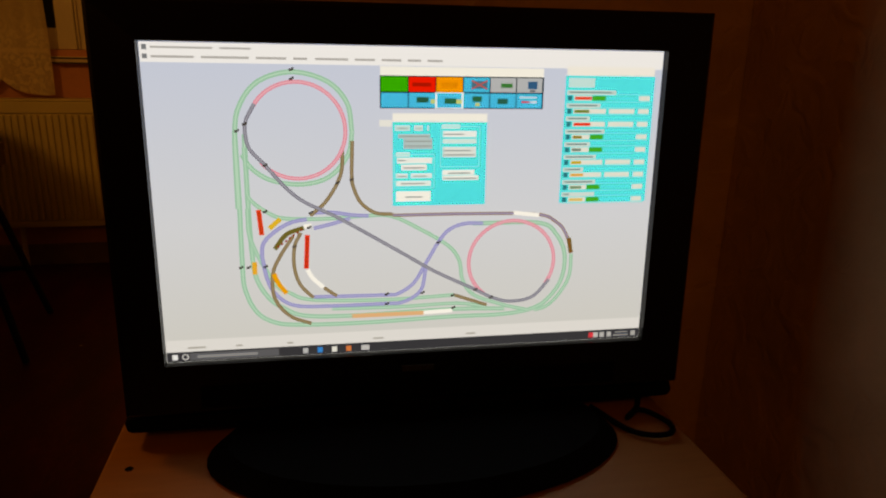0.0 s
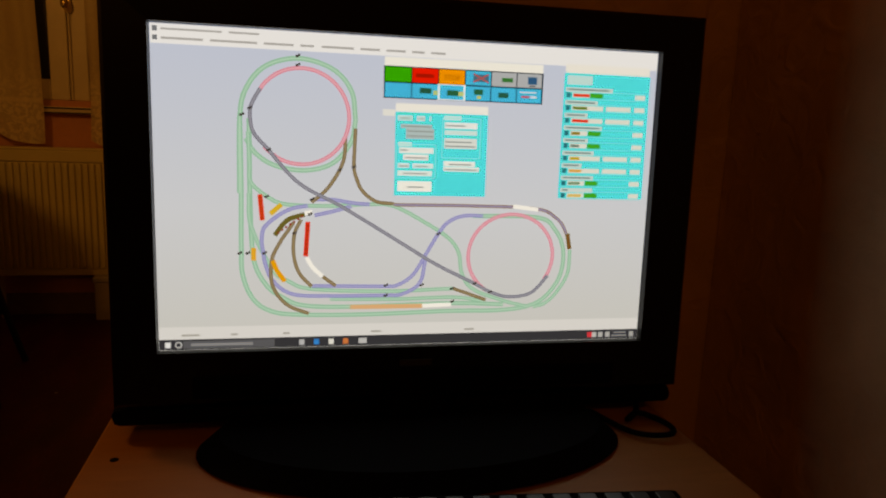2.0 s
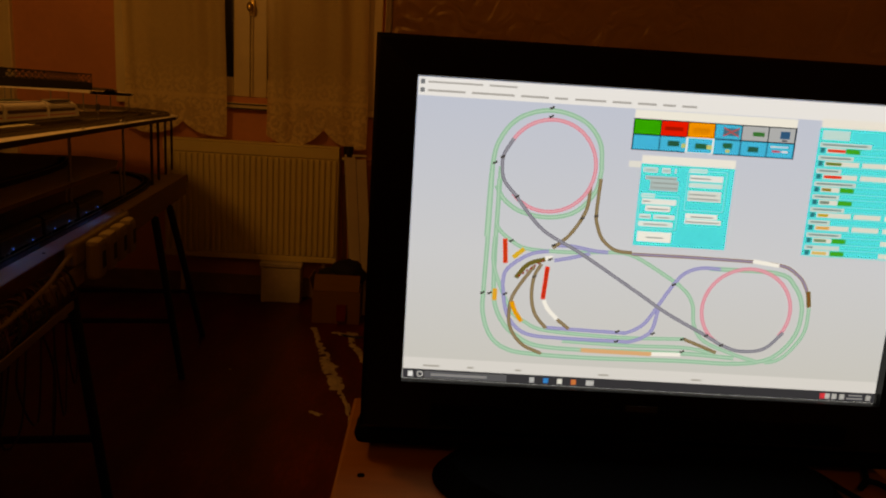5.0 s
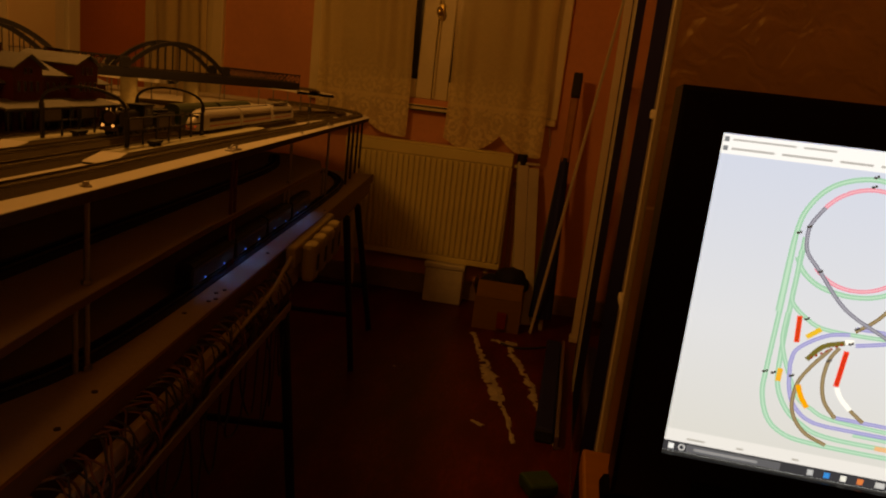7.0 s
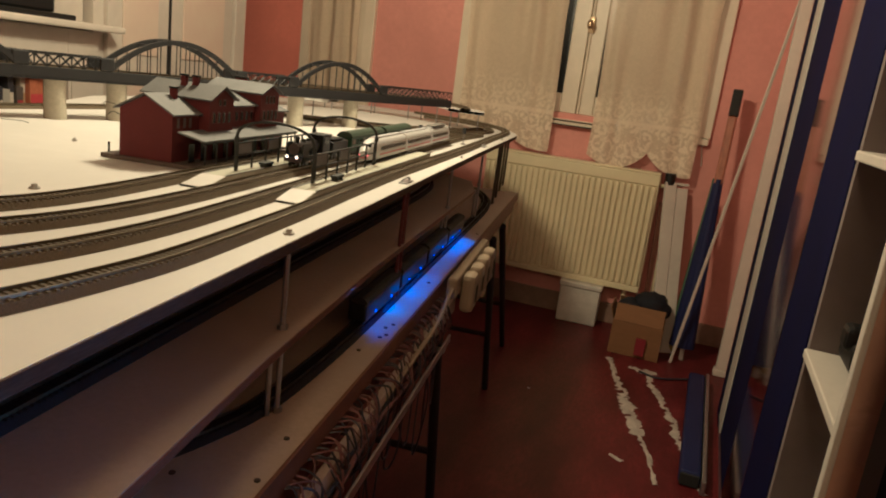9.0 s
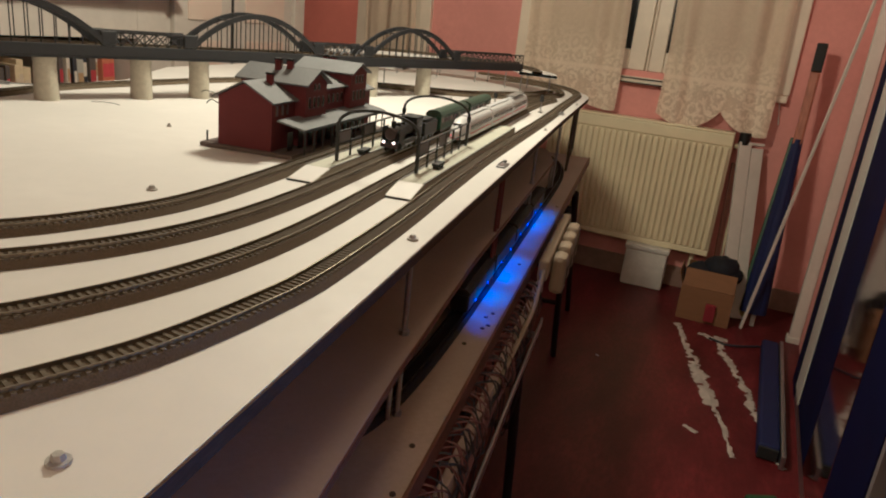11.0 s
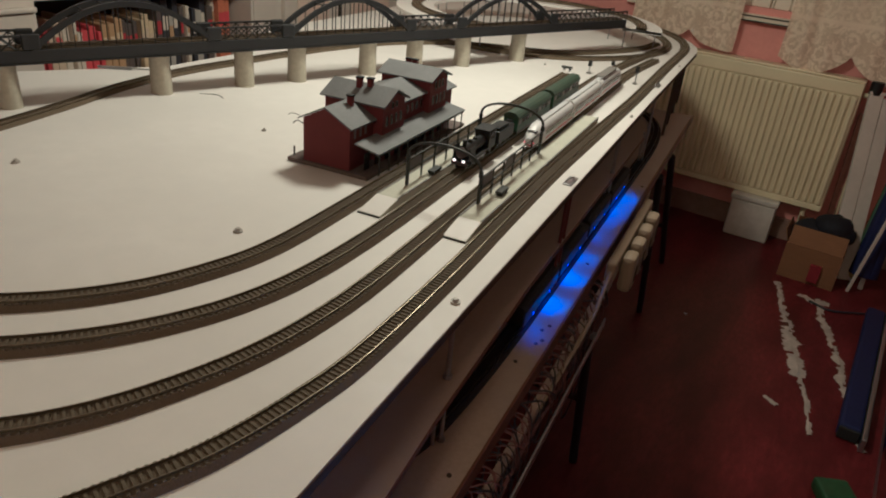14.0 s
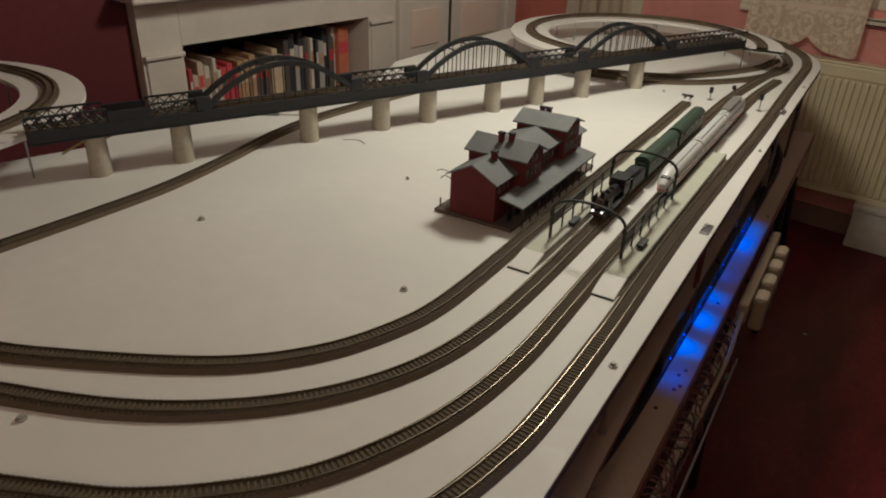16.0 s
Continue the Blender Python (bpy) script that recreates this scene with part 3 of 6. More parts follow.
part("shaft", boxed(-0.134, -0.0865, 3.358, 3.40, 0.03, 2.45, 0.004), WHITE_PAINT, post)
part("foot", boxed(-0.142, -0.0855, 3.352, 3.406, 0, 0.03, 0.004), WHITE_PAINT, post)

structure("trim_niche", boxed(-0.174, -0.1665, 0.861, 0.880, 0, 2.4, 0.002), WHITE_PAINT, "cream edge trim")
NICHE = material("niche_grey", (0.27, 0.23, 0.22), 0.8, grain=0.2, scale=20, stain=0.3, bump=0.2)
cab = thing("shelf_niche", (0.1, 1.1, 0), "open dark shelf niche with white boards", "shelf", m=ROOM)
part("back", boxed(0.06, 0.08, 0.907, 1.468, 0, 2.4), NICHE, cab)
part("side_wall", boxed(-0.118, 0.059, 1.445, 1.468, 0, 2.4), NICHE, cab)
for z in (0.40, 0.777, 1.147, 1.53):
    part("shelf_board", boxed(-0.126, 0.059, 0.907, 1.444, z - 0.018, z, 0.003), WHITE_PAINT, cab, "white shelf board")
bm = boxed(-0.085, -0.060, 1.06, 1.24, 0.7775, 0.784, 0.001)
single("black_strip", bm, MATT_BLACK, (-0.07, 1.15, 0.7775), "flat black strip lying on the white shelf", "strip", m=ROOM)
bm = boxed(-0.085, 0.03, 1.27, 1.39, 0.793, 0.845, 0.012)
box(bm, -0.095, -0.045, 1.30, 1.35, 0.825, 0.868, 0.01)
for u, vv in ((-0.055, 1.29), (0.01, 1.37), (-0.055, 1.37), (0.01, 1.29)):
    rod(bm, (u, vv, 0.7775), (u, vv, 0.80), 0.008)
single("black_device", bm, BLACK, (0.0, 1.33, 0.7775), "small black device standing on the white shelf", "device", m=ROOM)
bm = boxed(-0.10, 0.03, 1.13, 1.34, 1.1475, 1.178, 0.01)
ball(bm, (-0.03, 1.20, 1.195), 0.038, 1.2, 1, 0.8)
single("grey_bag", bm, MATT_BLACK, (-0.03, 1.2, 1.1475), "crumpled dark bag on the upper white shelf", "bag", m=ROOM, smooth=True)
# Lines of the plan on the screen, in millimetres from the picture's upper left corner
GREEN_LINES = [
    [(77, 147), (78, 79), (84, 52), (101, 32), (130, 24), (160, 32), (177, 51), (181, 77)],
    [(83, 97), (91, 110), (108, 121), (135, 125), (160, 118), (177, 98), (181, 77)],
    [(78, 79), (78.5, 136), (78, 198), (79, 224), (88, 247), (104, 259), (129, 263), (191, 264), (274, 262), (326, 262), (357, 258), (375, 248), (389, 227), (391, 200), (381, 179), (362, 167), (296, 166)],
    [(86, 79), (86, 137), (87, 185), (90, 214), (101, 235), (115, 246), (134, 254), (178, 256), (274, 254), (331, 256)],
]
GREEN_BRANCHES = [
    [(85, 91), (86, 121), (87, 137), (103, 151), (119, 157), (156, 158), (192, 156), (217, 157), (247, 172), (272, 188), (283, 203), (287, 224), (299, 240), (330, 252), (353, 258)],
    [(85, 147), (87, 178), (106, 219), (120, 230), (142, 238), (211, 241), (279, 239)],
    [(159, 248), (223, 249), (281, 248), (312, 253)],
    [(398, 200), (397, 224), (387, 243), (375, 255), (362, 259)],
]
PURPLE_LINES = [
    [(96, 193), (100, 216), (108, 232), (125, 243), (159, 245), (211, 245), (228, 244), (245, 233), (250, 210)],
    [(142, 235), (211, 236), (223, 235), (238, 225), (250, 205), (262, 184), (272, 172), (287, 166), (306, 166)],
    [(96, 193), (98, 180), (109, 169), (123, 161), (138, 158)],
    [(142, 152), (161, 152), (180, 155), (196, 156)],
    [(144, 167), (161, 163), (178, 158)],
]
BROWN_LINES = [
    [(172, 91), (170, 116), (157, 140), (141, 155)],
    [(181, 85), (180, 119), (182, 130), (188, 143), (201, 153), (218, 155)],
    [(132, 171), (126, 184), (125, 204), (130, 222), (142, 236)],
    [(125, 174), (112, 194), (105, 211), (106, 235), (119, 253), (139, 262)],
    [(152, 226), (164, 235)],
    [(279, 239), (312, 251)],
]
RAIL_LINES = [
    [(218, 156), (289, 156), (359, 158), (381, 167), (391, 179), (398, 198)],
]
GREY_LINES = [
    [(96, 52), (88, 67), (87, 79), (90, 92), (102, 106), (130, 137), (170, 159), (229, 195), (260, 214), (298, 233), (317, 243), (336, 248), (359, 244), (376, 226)],
]
WHITE_LINES = [
    [(137, 207), (142, 216), (152, 226)],
    [(336, 156), (362, 159)],
    [(135, 165), (142, 164)],
    [(248, 256), (277, 255)],
]
TRAIN_LINES = [
    [(95, 148), (97, 172)],
    [(138, 173), (136, 206)],
    [(108, 186), (119, 172), (135, 166)],
    [(104, 166), (114, 157)],
    [(89, 198), (89, 210)],
    [(106, 210), (110, 220), (117, 230)],
    [(178, 256), (248, 256)],
    [(394, 183), (397, 199)],
]
SWITCH_MARKS = [(87, 70), (80, 76), (103, 107), (129, 22), (129, 30), (167, 124), (180, 121), (77, 203), (84, 203), (99, 203), (101, 150), (262, 184), (212, 235), (212, 245), (247, 235), (277, 239), (278, 252), (316, 243), (300, 234), (142, 152), (140, 166), (126, 184)]

# ---- desk and television ----
desk = thing("desk", (0.4, 0.45, 0), "pale wooden desk carrying the television", "desk", m=ROOM)
part("desktop", boxed(-0.193, 0.43, 0.10, 0.850, 0.6875, 0.7175, 0.004), DESK, desk)
for u in (-0.17, 0.37):
    for vv in (0.13, 0.76):
        part("leg", boxed(u, u + 0.045, vv, vv + 0.045, 0, 0.6865, 0.003), DESK, desk)
part("apron", boxed(-0.12, 0.405, 0.765, 0.785, 0.60, 0.6865), DESK, desk)

TVM = pose(-0.0235, 0.7035, 0.8130, -1.5, 0, -9.3) @ Matrix.Diagonal((1.080, 1.080, 1.064, 1.0))
SW, SH = 0.479, 0.298
tv = thing("television", (0, 0, 0), "black flat television on a pedestal showing a railway control plan", "television", m=TVM)
bm = bmesh.new()
rings = []
for x0, x1, z0, z1, y in ((-0.040, SW + 0.046, -0.0525, SH + 0.037, 0.045), (-0.040, SW + 0.046, -0.0525, SH + 0.037, -0.006), (-0.036, SW + 0.042, -0.0485, SH + 0.033, -0.010), (-0.001, SW + 0.001, -0.001, SH + 0.001, -0.0085), (-0.001, SW + 0.001, -0.001, SH + 0.001, 0.045)):
    rings.append([bm.verts.new((x, y, z)) for x, z in ((x0, z0), (x1, z0), (x1, z1), (x0, z1))])
for a, b in zip(rings, rings[1:] + rings[:1]):
    for k in range(4):
        bm.faces.new((a[k], a[(k + 1) % 4], b[(k + 1) % 4], b[k]))
part("bezel", bm, GLOSS_BLACK, tv, "glossy black frame")
part("rear_case", boxed(-0.02, SW + 0.02, 0.046, 0.085, -0.05, SH + 0.02, 0.015), BLACK, tv)
part("speaker_bar", boxed(-0.047, SW + 0.050, 0.002, 0.050, -0.0780, -0.0580, 0.009), DULL_BLACK, tv, "rounded black loudspeaker bar")
part("speaker_grille", boxed(0.03, SW - 0.03, -0.0125, -0.0105, -0.045, -0.024, 0.001), DULL_BLACK, tv)
part("badge", boxed(SW / 2 - 0.016, SW / 2 + 0.016, -0.0122, -0.0105, -0.019, -0.013), MATT_BLACK, tv)
bm = bmesh.new()
rod(bm, (SW / 2, 0.035, -0.088), (SW / 2, 0.035, -0.05), 0.055, 24)
part("neck", bm, DULL_BLACK, tv, "", True)
bm = bmesh.new()
bmesh.ops.create_cone(bm, cap_ends=True, segments=48, radius1=1.0, radius2=0.90, depth=0.018, matrix=Matrix.Translation((SW / 2, -0.03, -0.0805)) @ Matrix.Diagonal((0.205, 0.112, 1, 1)))
part("pedestal", bm, DULL_BLACK, tv, "broad oval black foot", True)

SCREEN = 5.7
COOL = (0.87, 1.0, 1.25)
INKS = {}


def ink(r, g, b):
    """Light of the screen for a colour as the eye sees it, 0 to 255."""
    key = (r, g, b)
    if key not in INKS:
        INKS[key] = glow("screen_light", [((c / 255) ** 2.2) * w for c, w in zip(key, COOL)], SCREEN)
    return INKS[key]


WINDOWS = [False]


def screen_part(name, bm, colour, label=""):
    return part(name, bm, ink(*colour), display, label)


def screen_tiles(name, bm, colour):
    """Each separate patch of a drawing becomes a piece of its own."""
    left = set(bm.faces)
    while left:
        island, todo = [], [next(f for f in bm.faces if f in left)]
        left.discard(todo[0])
        while todo:
            f = todo.pop()
            island.append(f)
            for e in f.edges:
                for g in e.link_faces:
                    if g in left:
                        left.discard(g)
                        todo.append(g)
        one = bmesh.new()
        made = {}
        for f in island:
            for v in f.verts:
                if v not in made:
                    made[v] = one.verts.new(v.co)
            one.faces.new([made[v] for v in f.verts])
        part(name, one, ink(*colour), display)
    bm.free()


def on_screen(x, y):
    """The windows and the plan fill the picture a little wider than they were drawn."""
    return (1.010 * x - 4.4, 1.012 * y - 0.6) if WINDOWS[0] else (x, y)


def rect(bm, x0, y0, x1, y1, layer):
    """A flat tile on the screen; x right and y down, in millimetres."""
    d = -0.0002 * layer
    (x0, y0), (x1, y1) = on_screen(x0, y0), on_screen(x1, y1)
    vs = [bm.verts.new((x / 1000, d, SH - y / 1000)) for x, y in ((x0, y0), (x1, y0), (x1, y1), (x0, y1))]
    bm.faces.new(vs)
    return bm


def ribbon(bm, points, width, layer, smooth=True):
    points = [on_screen(x, y) for x, y in points]
    line = curve_points([(x, y, 0) for x, y in points], 3.0) if smooth and len(points) > 2 else [Vector((x, y, 0)) for x, y in points]
    d = -0.0002 * layer
    rows = []
    for i, p in enumerate(line):
        t = (line[min(i + 1, len(line) - 1)] - line[max(i - 1, 0)]).normalized()
        s = Vector((-t.y, t.x, 0)) * width / 2
        rows.append([bm.verts.new(((p + k * s).x / 1000, d, SH - (p + k * s).y / 1000)) for k in (-1, 1)])
    for a, b in zip(rows, rows[1:]):
        bm.faces.new((a[0], a[1], b[1], b[0]))
    return bm


def oval(cx, cy, rx, ry, a0=0, a1=360, n=40):
    return [(cx + rx * math.cos(radians(a0 + (a1 - a0) * k / n)), cy + ry * math.sin(radians(a0 + (a1 - a0) * k / n))) for k in range(n + 1)]


def panel_light(name):
    """The grey ground of the picture: bluer towards its top, warmer towards its foot, the slanted view's tint put into
    its colour.
    """
    mat = ink(209, 215, 226).copy()
    mat.name = name
    nt = mat.node_tree
    b = nt.nodes["Principled BSDF"]
    co = nt.nodes.new("ShaderNodeTexCoord")
    axes = nt.nodes.new("ShaderNodeSeparateXYZ")
    nt.links.new(co.outputs["Object"], axes.inputs["Vector"])
    up = nt.nodes.new("ShaderNodeMapRange")
    up.inputs["From Max"].default_value = SH
    nt.links.new(axes.outputs["Z"], up.inputs["Value"])
    ramp = nt.nodes.new("ShaderNodeValToRGB")
    for k, (place, colour) in enumerate(((0.0, (206, 206, 204)), (0.45, (208, 212, 222)), (1.0, (194, 204, 228)))):
        stop_ = ramp.color_ramp.elements[k] if k < 2 else ramp.color_ramp.elements.new(place)
        stop_.position = place
        stop_.color = (*[(c / 255) ** 2.2 * w for c, w in zip(colour, COOL)], 1)
    nt.links.new(up.outputs["Result"], ramp.inputs["Fac"])
    nt.links.new(ramp.outputs["Color"], b.inputs["Emission Color"])
    return mat


display = part("display", boxed(-0.0005, SW + 0.0005, 0.0004, 0.004, -0.0005, SH + 0.0005), panel_light("screen_panel"), tv, "lit screen with a coloured track plan")
screen_part("menu_bar", rect(bmesh.new(), 0, 0, 479, 17, 1), (238, 238, 242))
screen_part("status_bar", rect(bmesh.new(), 0, 276, 479, 288, 1), (222, 221, 222))
screen_part("task_bar", rect(bmesh.new(), 0, 288, 479, 298, 2), (58, 58, 62))
bm = bmesh.new()
for x0, x1 in ((9, 44), (50, 90), (96, 122), (128, 140), (147, 176), (182, 200), (206, 224), (230, 242), (248, 262)):
    rect(bm, x0, 11.2, x1, 13.2, 2)
for x0, x1 in ((9, 60), (66, 92)):
    rect(bm, x0, 3.5, x1, 5.2, 2)
screen_tiles("menu_word", bm, (176, 174, 174))
bm = bmesh.new()
rect(bm, 2, 2, 6, 6.5, 2)
rect(bm, 2, 10, 6, 14, 2)
screen_tiles("menu_icon", bm, (120, 124, 130))
bm = bmesh.new()
for x0, x1 in ((20, 36), (64, 70), (112, 118), (196, 206), (290, 300)):
    rect(bm, x0, 283, x1, 285, 3)
screen_tiles("status_word", bm, (175, 172, 168))

for x, c in ((5, (230, 232, 235)), (127, (180, 182, 186)), (141, (20, 130, 210)), (155, (225, 225, 220)), (169, (220, 120, 70)), (184, (190, 190, 192)), (423, (235, 60, 70)), (428, (190, 190, 190)), (435, (180, 180, 180)), (443, (180, 180, 180)), (470, (170, 170, 170))):
    screen_part("task_icon", rect(bmesh.new(), x, 290.5, x + (8 if x in (184,) else 5), 296, 3), c)
screen_part("search_box", rect(bmesh.new(), 21, 289.5, 104, 297, 3), (92, 92, 96))
bm = bmesh.new()
ribbon(bm, oval(17, 293.2, 2.6, 2.6), 1.0, 3, False)
screen_part("search_ring", bm, (210, 210, 212))
bm = rect(bmesh.new(), 28, 292, 84, 294.5, 4)
rect(bm, 452, 290.5, 466, 292, 4)
rect(bm, 450, 293.8, 467, 295.5, 4)
screen_tiles("task_word", bm, (140, 140, 144))


def plan(name, lines, colour, width, layer, core=None):
    bm = bmesh.new()
    for k, line in enumerate(lines):
        ribbon(bm, line, width, layer + 0.04 * k)
    screen_tiles(name, bm, colour)
    if core:
        bm = bmesh.new()
        for k, line in enumerate(lines):
            ribbon(bm, line, width * 0.3, layer + 0.5 + 0.04 * k)
        screen_tiles(name + "_core", bm, core)


WINDOWS[0] = True
plan("green_route", GREEN_LINES, (146, 196, 170), 4.4, 3, (176, 214, 194))
plan("green_branch", GREEN_BRANCHES, (146, 196, 170), 3.8, 4, (176, 214, 194))
plan("purple_route", PURPLE_LINES, (146, 146, 204), 3.6, 5, (172, 172, 214))
plan("brown_route", BROWN_LINES, (130, 110, 80), 3.4, 6, (160, 140, 108))
plan("pink_loop", [oval(132, 76, 43, 43.5, -150, 140), oval(336, 206, 43.5, 42, 125, 395)], (230, 142, 164), 3.6, 7, (236, 178, 190))
plan("upper_route", RAIL_LINES, (150, 120, 100), 3.2, 7.5, (150, 150, 205))
plan("grey_route", GREY_LINES, (124, 124, 140), 3.4, 8, (158, 158, 172))
plan("white_route", WHITE_LINES, (250, 248, 244), 4.0, 9)
for line, colour in zip(TRAIN_LINES, ((240, 70, 40), (240, 60, 40), (110, 100, 50), (226, 180, 60), (236, 170, 60), (240, 160, 40), (228, 176, 130), (120, 105, 60))):
    screen_part("train_mark", ribbon(bmesh.new(), line, 4.4, 10), colour)
bm = bmesh.new()
for line in TRAIN_LINES[:3] + TRAIN_LINES[7:]:
    a, b = Vector((*line[0], 0)), Vector((*line[-1], 0))
    for k in range(7):
        p = a.lerp(b, (k + 0.7) / 7.6)
        q = a.lerp(b, (k + 1.15) / 7.6)
        ribbon(bm, [(p.x, p.y), (q.x, q.y)], 2.0, 11, False)
screen_tiles("train_word", bm, (150, 50, 30))
bm = bmesh.new()
for k, (x, y) in enumerate(SWITCH_MARKS):
    rect(bm, x - 2.2, y - 0.9, x + 0.4, y + 1.2, 11)
    rect(bm, x + 0.2, y - 2.0, x + 2.0, y + 0.2, 11)
screen_tiles("switch_mark", bm, (70, 66, 62))

# Button bar
screen_part("bar_title", rect(bmesh.new(), 207, 18, 360, 26, 3), (244, 242, 236))
screen_part("bar_ground", rect(bmesh.new(), 206.5, 26, 360.5, 55.5, 3), (30, 44, 52))
TOPS = ((10, 168, 14), (246, 36, 20), (255, 150, 10), (0, 182, 226), (176, 180, 186), (176, 180, 186))
for k in range(6):
    x = 207.5 + k * 25.4
    top = screen_part("button", rect(bmesh.new(), x, 27, x + 24.4, 40.2, 4), TOPS[k])
    if k == 2:
        screen_part("button_border", rect(bmesh.new(), x - 1.2, 40.6, x + 25.6, 55.3, 4), (250, 250, 250))
    screen_part("button", rect(bmesh.new(), x + (0.8 if k == 2 else 0), 41.4, x + (23.6 if k == 2 else 24.4), 54.6, 5), (0, 186, 232))
for x, y, w, h, c in ((291, 30, 15, 7, (70, 110, 130)), (319, 32, 11, 4, (50, 120, 60)), (345, 30, 9, 7, (40, 90, 130)), (347, 38, 5, 1.4, (60, 60, 70)),
                      (240, 45, 11, 5, (30, 90, 70)), (253, 47, 4, 4, (190, 200, 120)), (266, 46, 11, 5, (30, 100, 70)), (277, 47, 5, 4, (200, 205, 120)),
                      (292, 44, 9, 5, (30, 100, 70)), (295, 50, 4, 3, (200, 200, 110)), (316, 46, 10, 5, (30, 95, 80)), (337, 44, 17, 1.5, (210, 220, 225)), (339, 48, 8, 2, (215, 80, 90)), (348, 48, 6, 2, (230, 230, 235))):
    screen_part("button_icon", rect(bmesh.new(), x, y, x + w, y + h, 6), c)
bm = bmesh.new()
ribbon(bm, [(291, 29.5), (306, 37.5)], 1.4, 7, False)
ribbon(bm, [(306, 29.5), (291, 37.5)], 1.4, 7.5, False)
screen_part("cross", bm, (190, 90, 90))
for k, x in enumerate((236.0, )):
    screen_part("button_words", rect(bmesh.new(), x, 32, x + 17, 35.5, 6), (176, 30, 20))
word = bpy.data.curves.new("stop", "FONT")
word.body, word.size, word.align_x = "STOP", 0.0064, "CENTER"
stop = new("stop_word", word)
stop.parent = display
stop.matrix_local = pose(0.2688, -0.0016, SH - 0.0362, 90, 0, 0)
word.materials.append(ink(150, 84, 20))

# Small window with fields
CY = (0, 226, 236)
screen_part("dialog_title", rect(bmesh.new(), 218, 60, 307, 68, 3), (242, 240, 235))
screen_part("dialog", rect(bmesh.new(), 218, 68, 307, 147, 3), CY)
for x0, y0, x1, y1, c in ((220, 71, 234, 76, (200, 232, 232)), (238, 71, 246, 76, (214, 234, 234)), (250, 71, 252, 76, (190, 225, 228)), (223, 79, 253, 83, (176, 200, 204)), (228, 83, 255, 93, (176, 196, 200)),
                          (221, 96, 234, 100, (210, 236, 236)), (222, 101, 255, 106.5, (236, 240, 238)), (226, 107.5, 250, 113, (244, 240, 238)), (221, 116, 232, 120.5, (226, 240, 240)), (235, 116, 255, 120.5, (226, 240, 240)),
                          (221, 123, 254, 128, (232, 240, 238)), (221, 133, 254, 143, (245, 245, 240)), (264, 70, 281, 74, (210, 236, 236)), (265, 76, 297, 82, (236, 240, 240)), (265, 83.5, 297, 88, (206, 232, 230)), (265, 91, 297, 101, (222, 228, 226)),
                          (265, 113, 296, 118, (240, 243, 240)), (265, 118.5, 300, 123, (240, 243, 240))):
    screen_part("field", rect(bmesh.new(), x0, y0, x1, y1, 4), c)
bm = bmesh.new()
for x0, y0, x1, y1 in ((219.5, 98, 257, 130), (263, 72, 300, 110)):
    ribbon(bm, [(x0, y0), (x1, y0)], 0.8, 5, False)
    ribbon(bm, [(x0, y1), (x1, y1)], 0.8, 5, False)
    ribbon(bm, [(x0, y0), (x0, y1)], 0.8, 5.3, False)
    ribbon(bm, [(x1, y0), (x1, y1)], 0.8, 5.3, False)
screen_tiles("field_line", bm, (120, 232, 232))
bm = bmesh.new()
for x0, y0, x1 in ((222, 73, 232), (239, 73, 245), (224, 80.5, 252), (229, 85, 254), (229, 89.5, 254), (223, 103, 230), (228, 110, 248), (222, 118, 231), (237, 118, 250), (226, 125, 249), (230, 138, 246), (266, 78.5, 285), (266, 94, 292), (266, 98, 295), (270, 115.5, 292), (266, 120.5, 298)):
    rect(bm, x0, y0, x1, y0 + 1.3, 6)
screen_tiles("field_word", bm, (150, 160, 160))
screen_part("small_tag", rect(bmesh.new(), 206, 66, 217.5, 72, 3), (230, 230, 228))

# Long list at the side
screen_part("list_title", rect(bmesh.new(), 383, 15.5, 471, 24, 3), (240, 236, 230))
screen_part("list", rect(bmesh.new(), 382, 24, 472, 147, 3), CY)
screen_part("list_head", rect(bmesh.new(), 385, 26, 411, 35, 4), (190, 226, 226))
bm = bmesh.new()
for k in range(9):
    y = 37.5 + k * 12.4
    rect(bm, 384, y, 384 + (49, 34, 24, 40, 26, 33, 21, 34, 34)[k], y + 4.4, 4)
screen_tiles("list_name", bm, (204, 222, 220))
bm = bmesh.new()
for k in range(9):
    y = 38.7 + k * 12.4
    rect(bm, 386, y, 384 + (45, 31, 21, 37, 23, 30, 18, 31, 8)[k], y + 1.6, 5)
screen_tiles("list_word", bm, (120, 150, 150))
bm = bmesh.new()
green = bmesh.new()
for k in range(9):
    y = 42.6 + k * 12.4
    wide = k in (1, 2, 5, 6)
    rect(bm, 391, y, 409 if not wide else 424, y + 4.6, 4)
    rect(bm, 457, y, 468, y + 4.6, 4)
    if wide:
        rect(bm, 427, y, 453, y + 4.6, 4)
    else:
        rect(green, 409.5, y, 423, y + 4.6, 4)
screen_tiles("list_field", bm, (226, 228, 220))
screen_tiles("list_speed", green, (40, 170, 50))
for k, c in enumerate(((238, 70, 50), (110, 130, 60), (240, 60, 44), (150, 130, 60), (120, 140, 130), (200, 170, 60), (230, 170, 90), (120, 150, 120), (226, 190, 110))):
    y = 43.6 + k * 12.4
    screen_part("list_entry", rect(bmesh.new(), 392, y, 392 + (17, 15, 17, 9, 9, 10, 13, 12, 14)[k], y + 2.8, 5), c)
bm = bmesh.new()
for k in range(9):
    y = 42.6 + k * 12.4
    rect(bm, 385, y, 389, y + 4.6, 4)
screen_tiles("list_icon", bm, (20, 110, 120))
bm = bmesh.new()
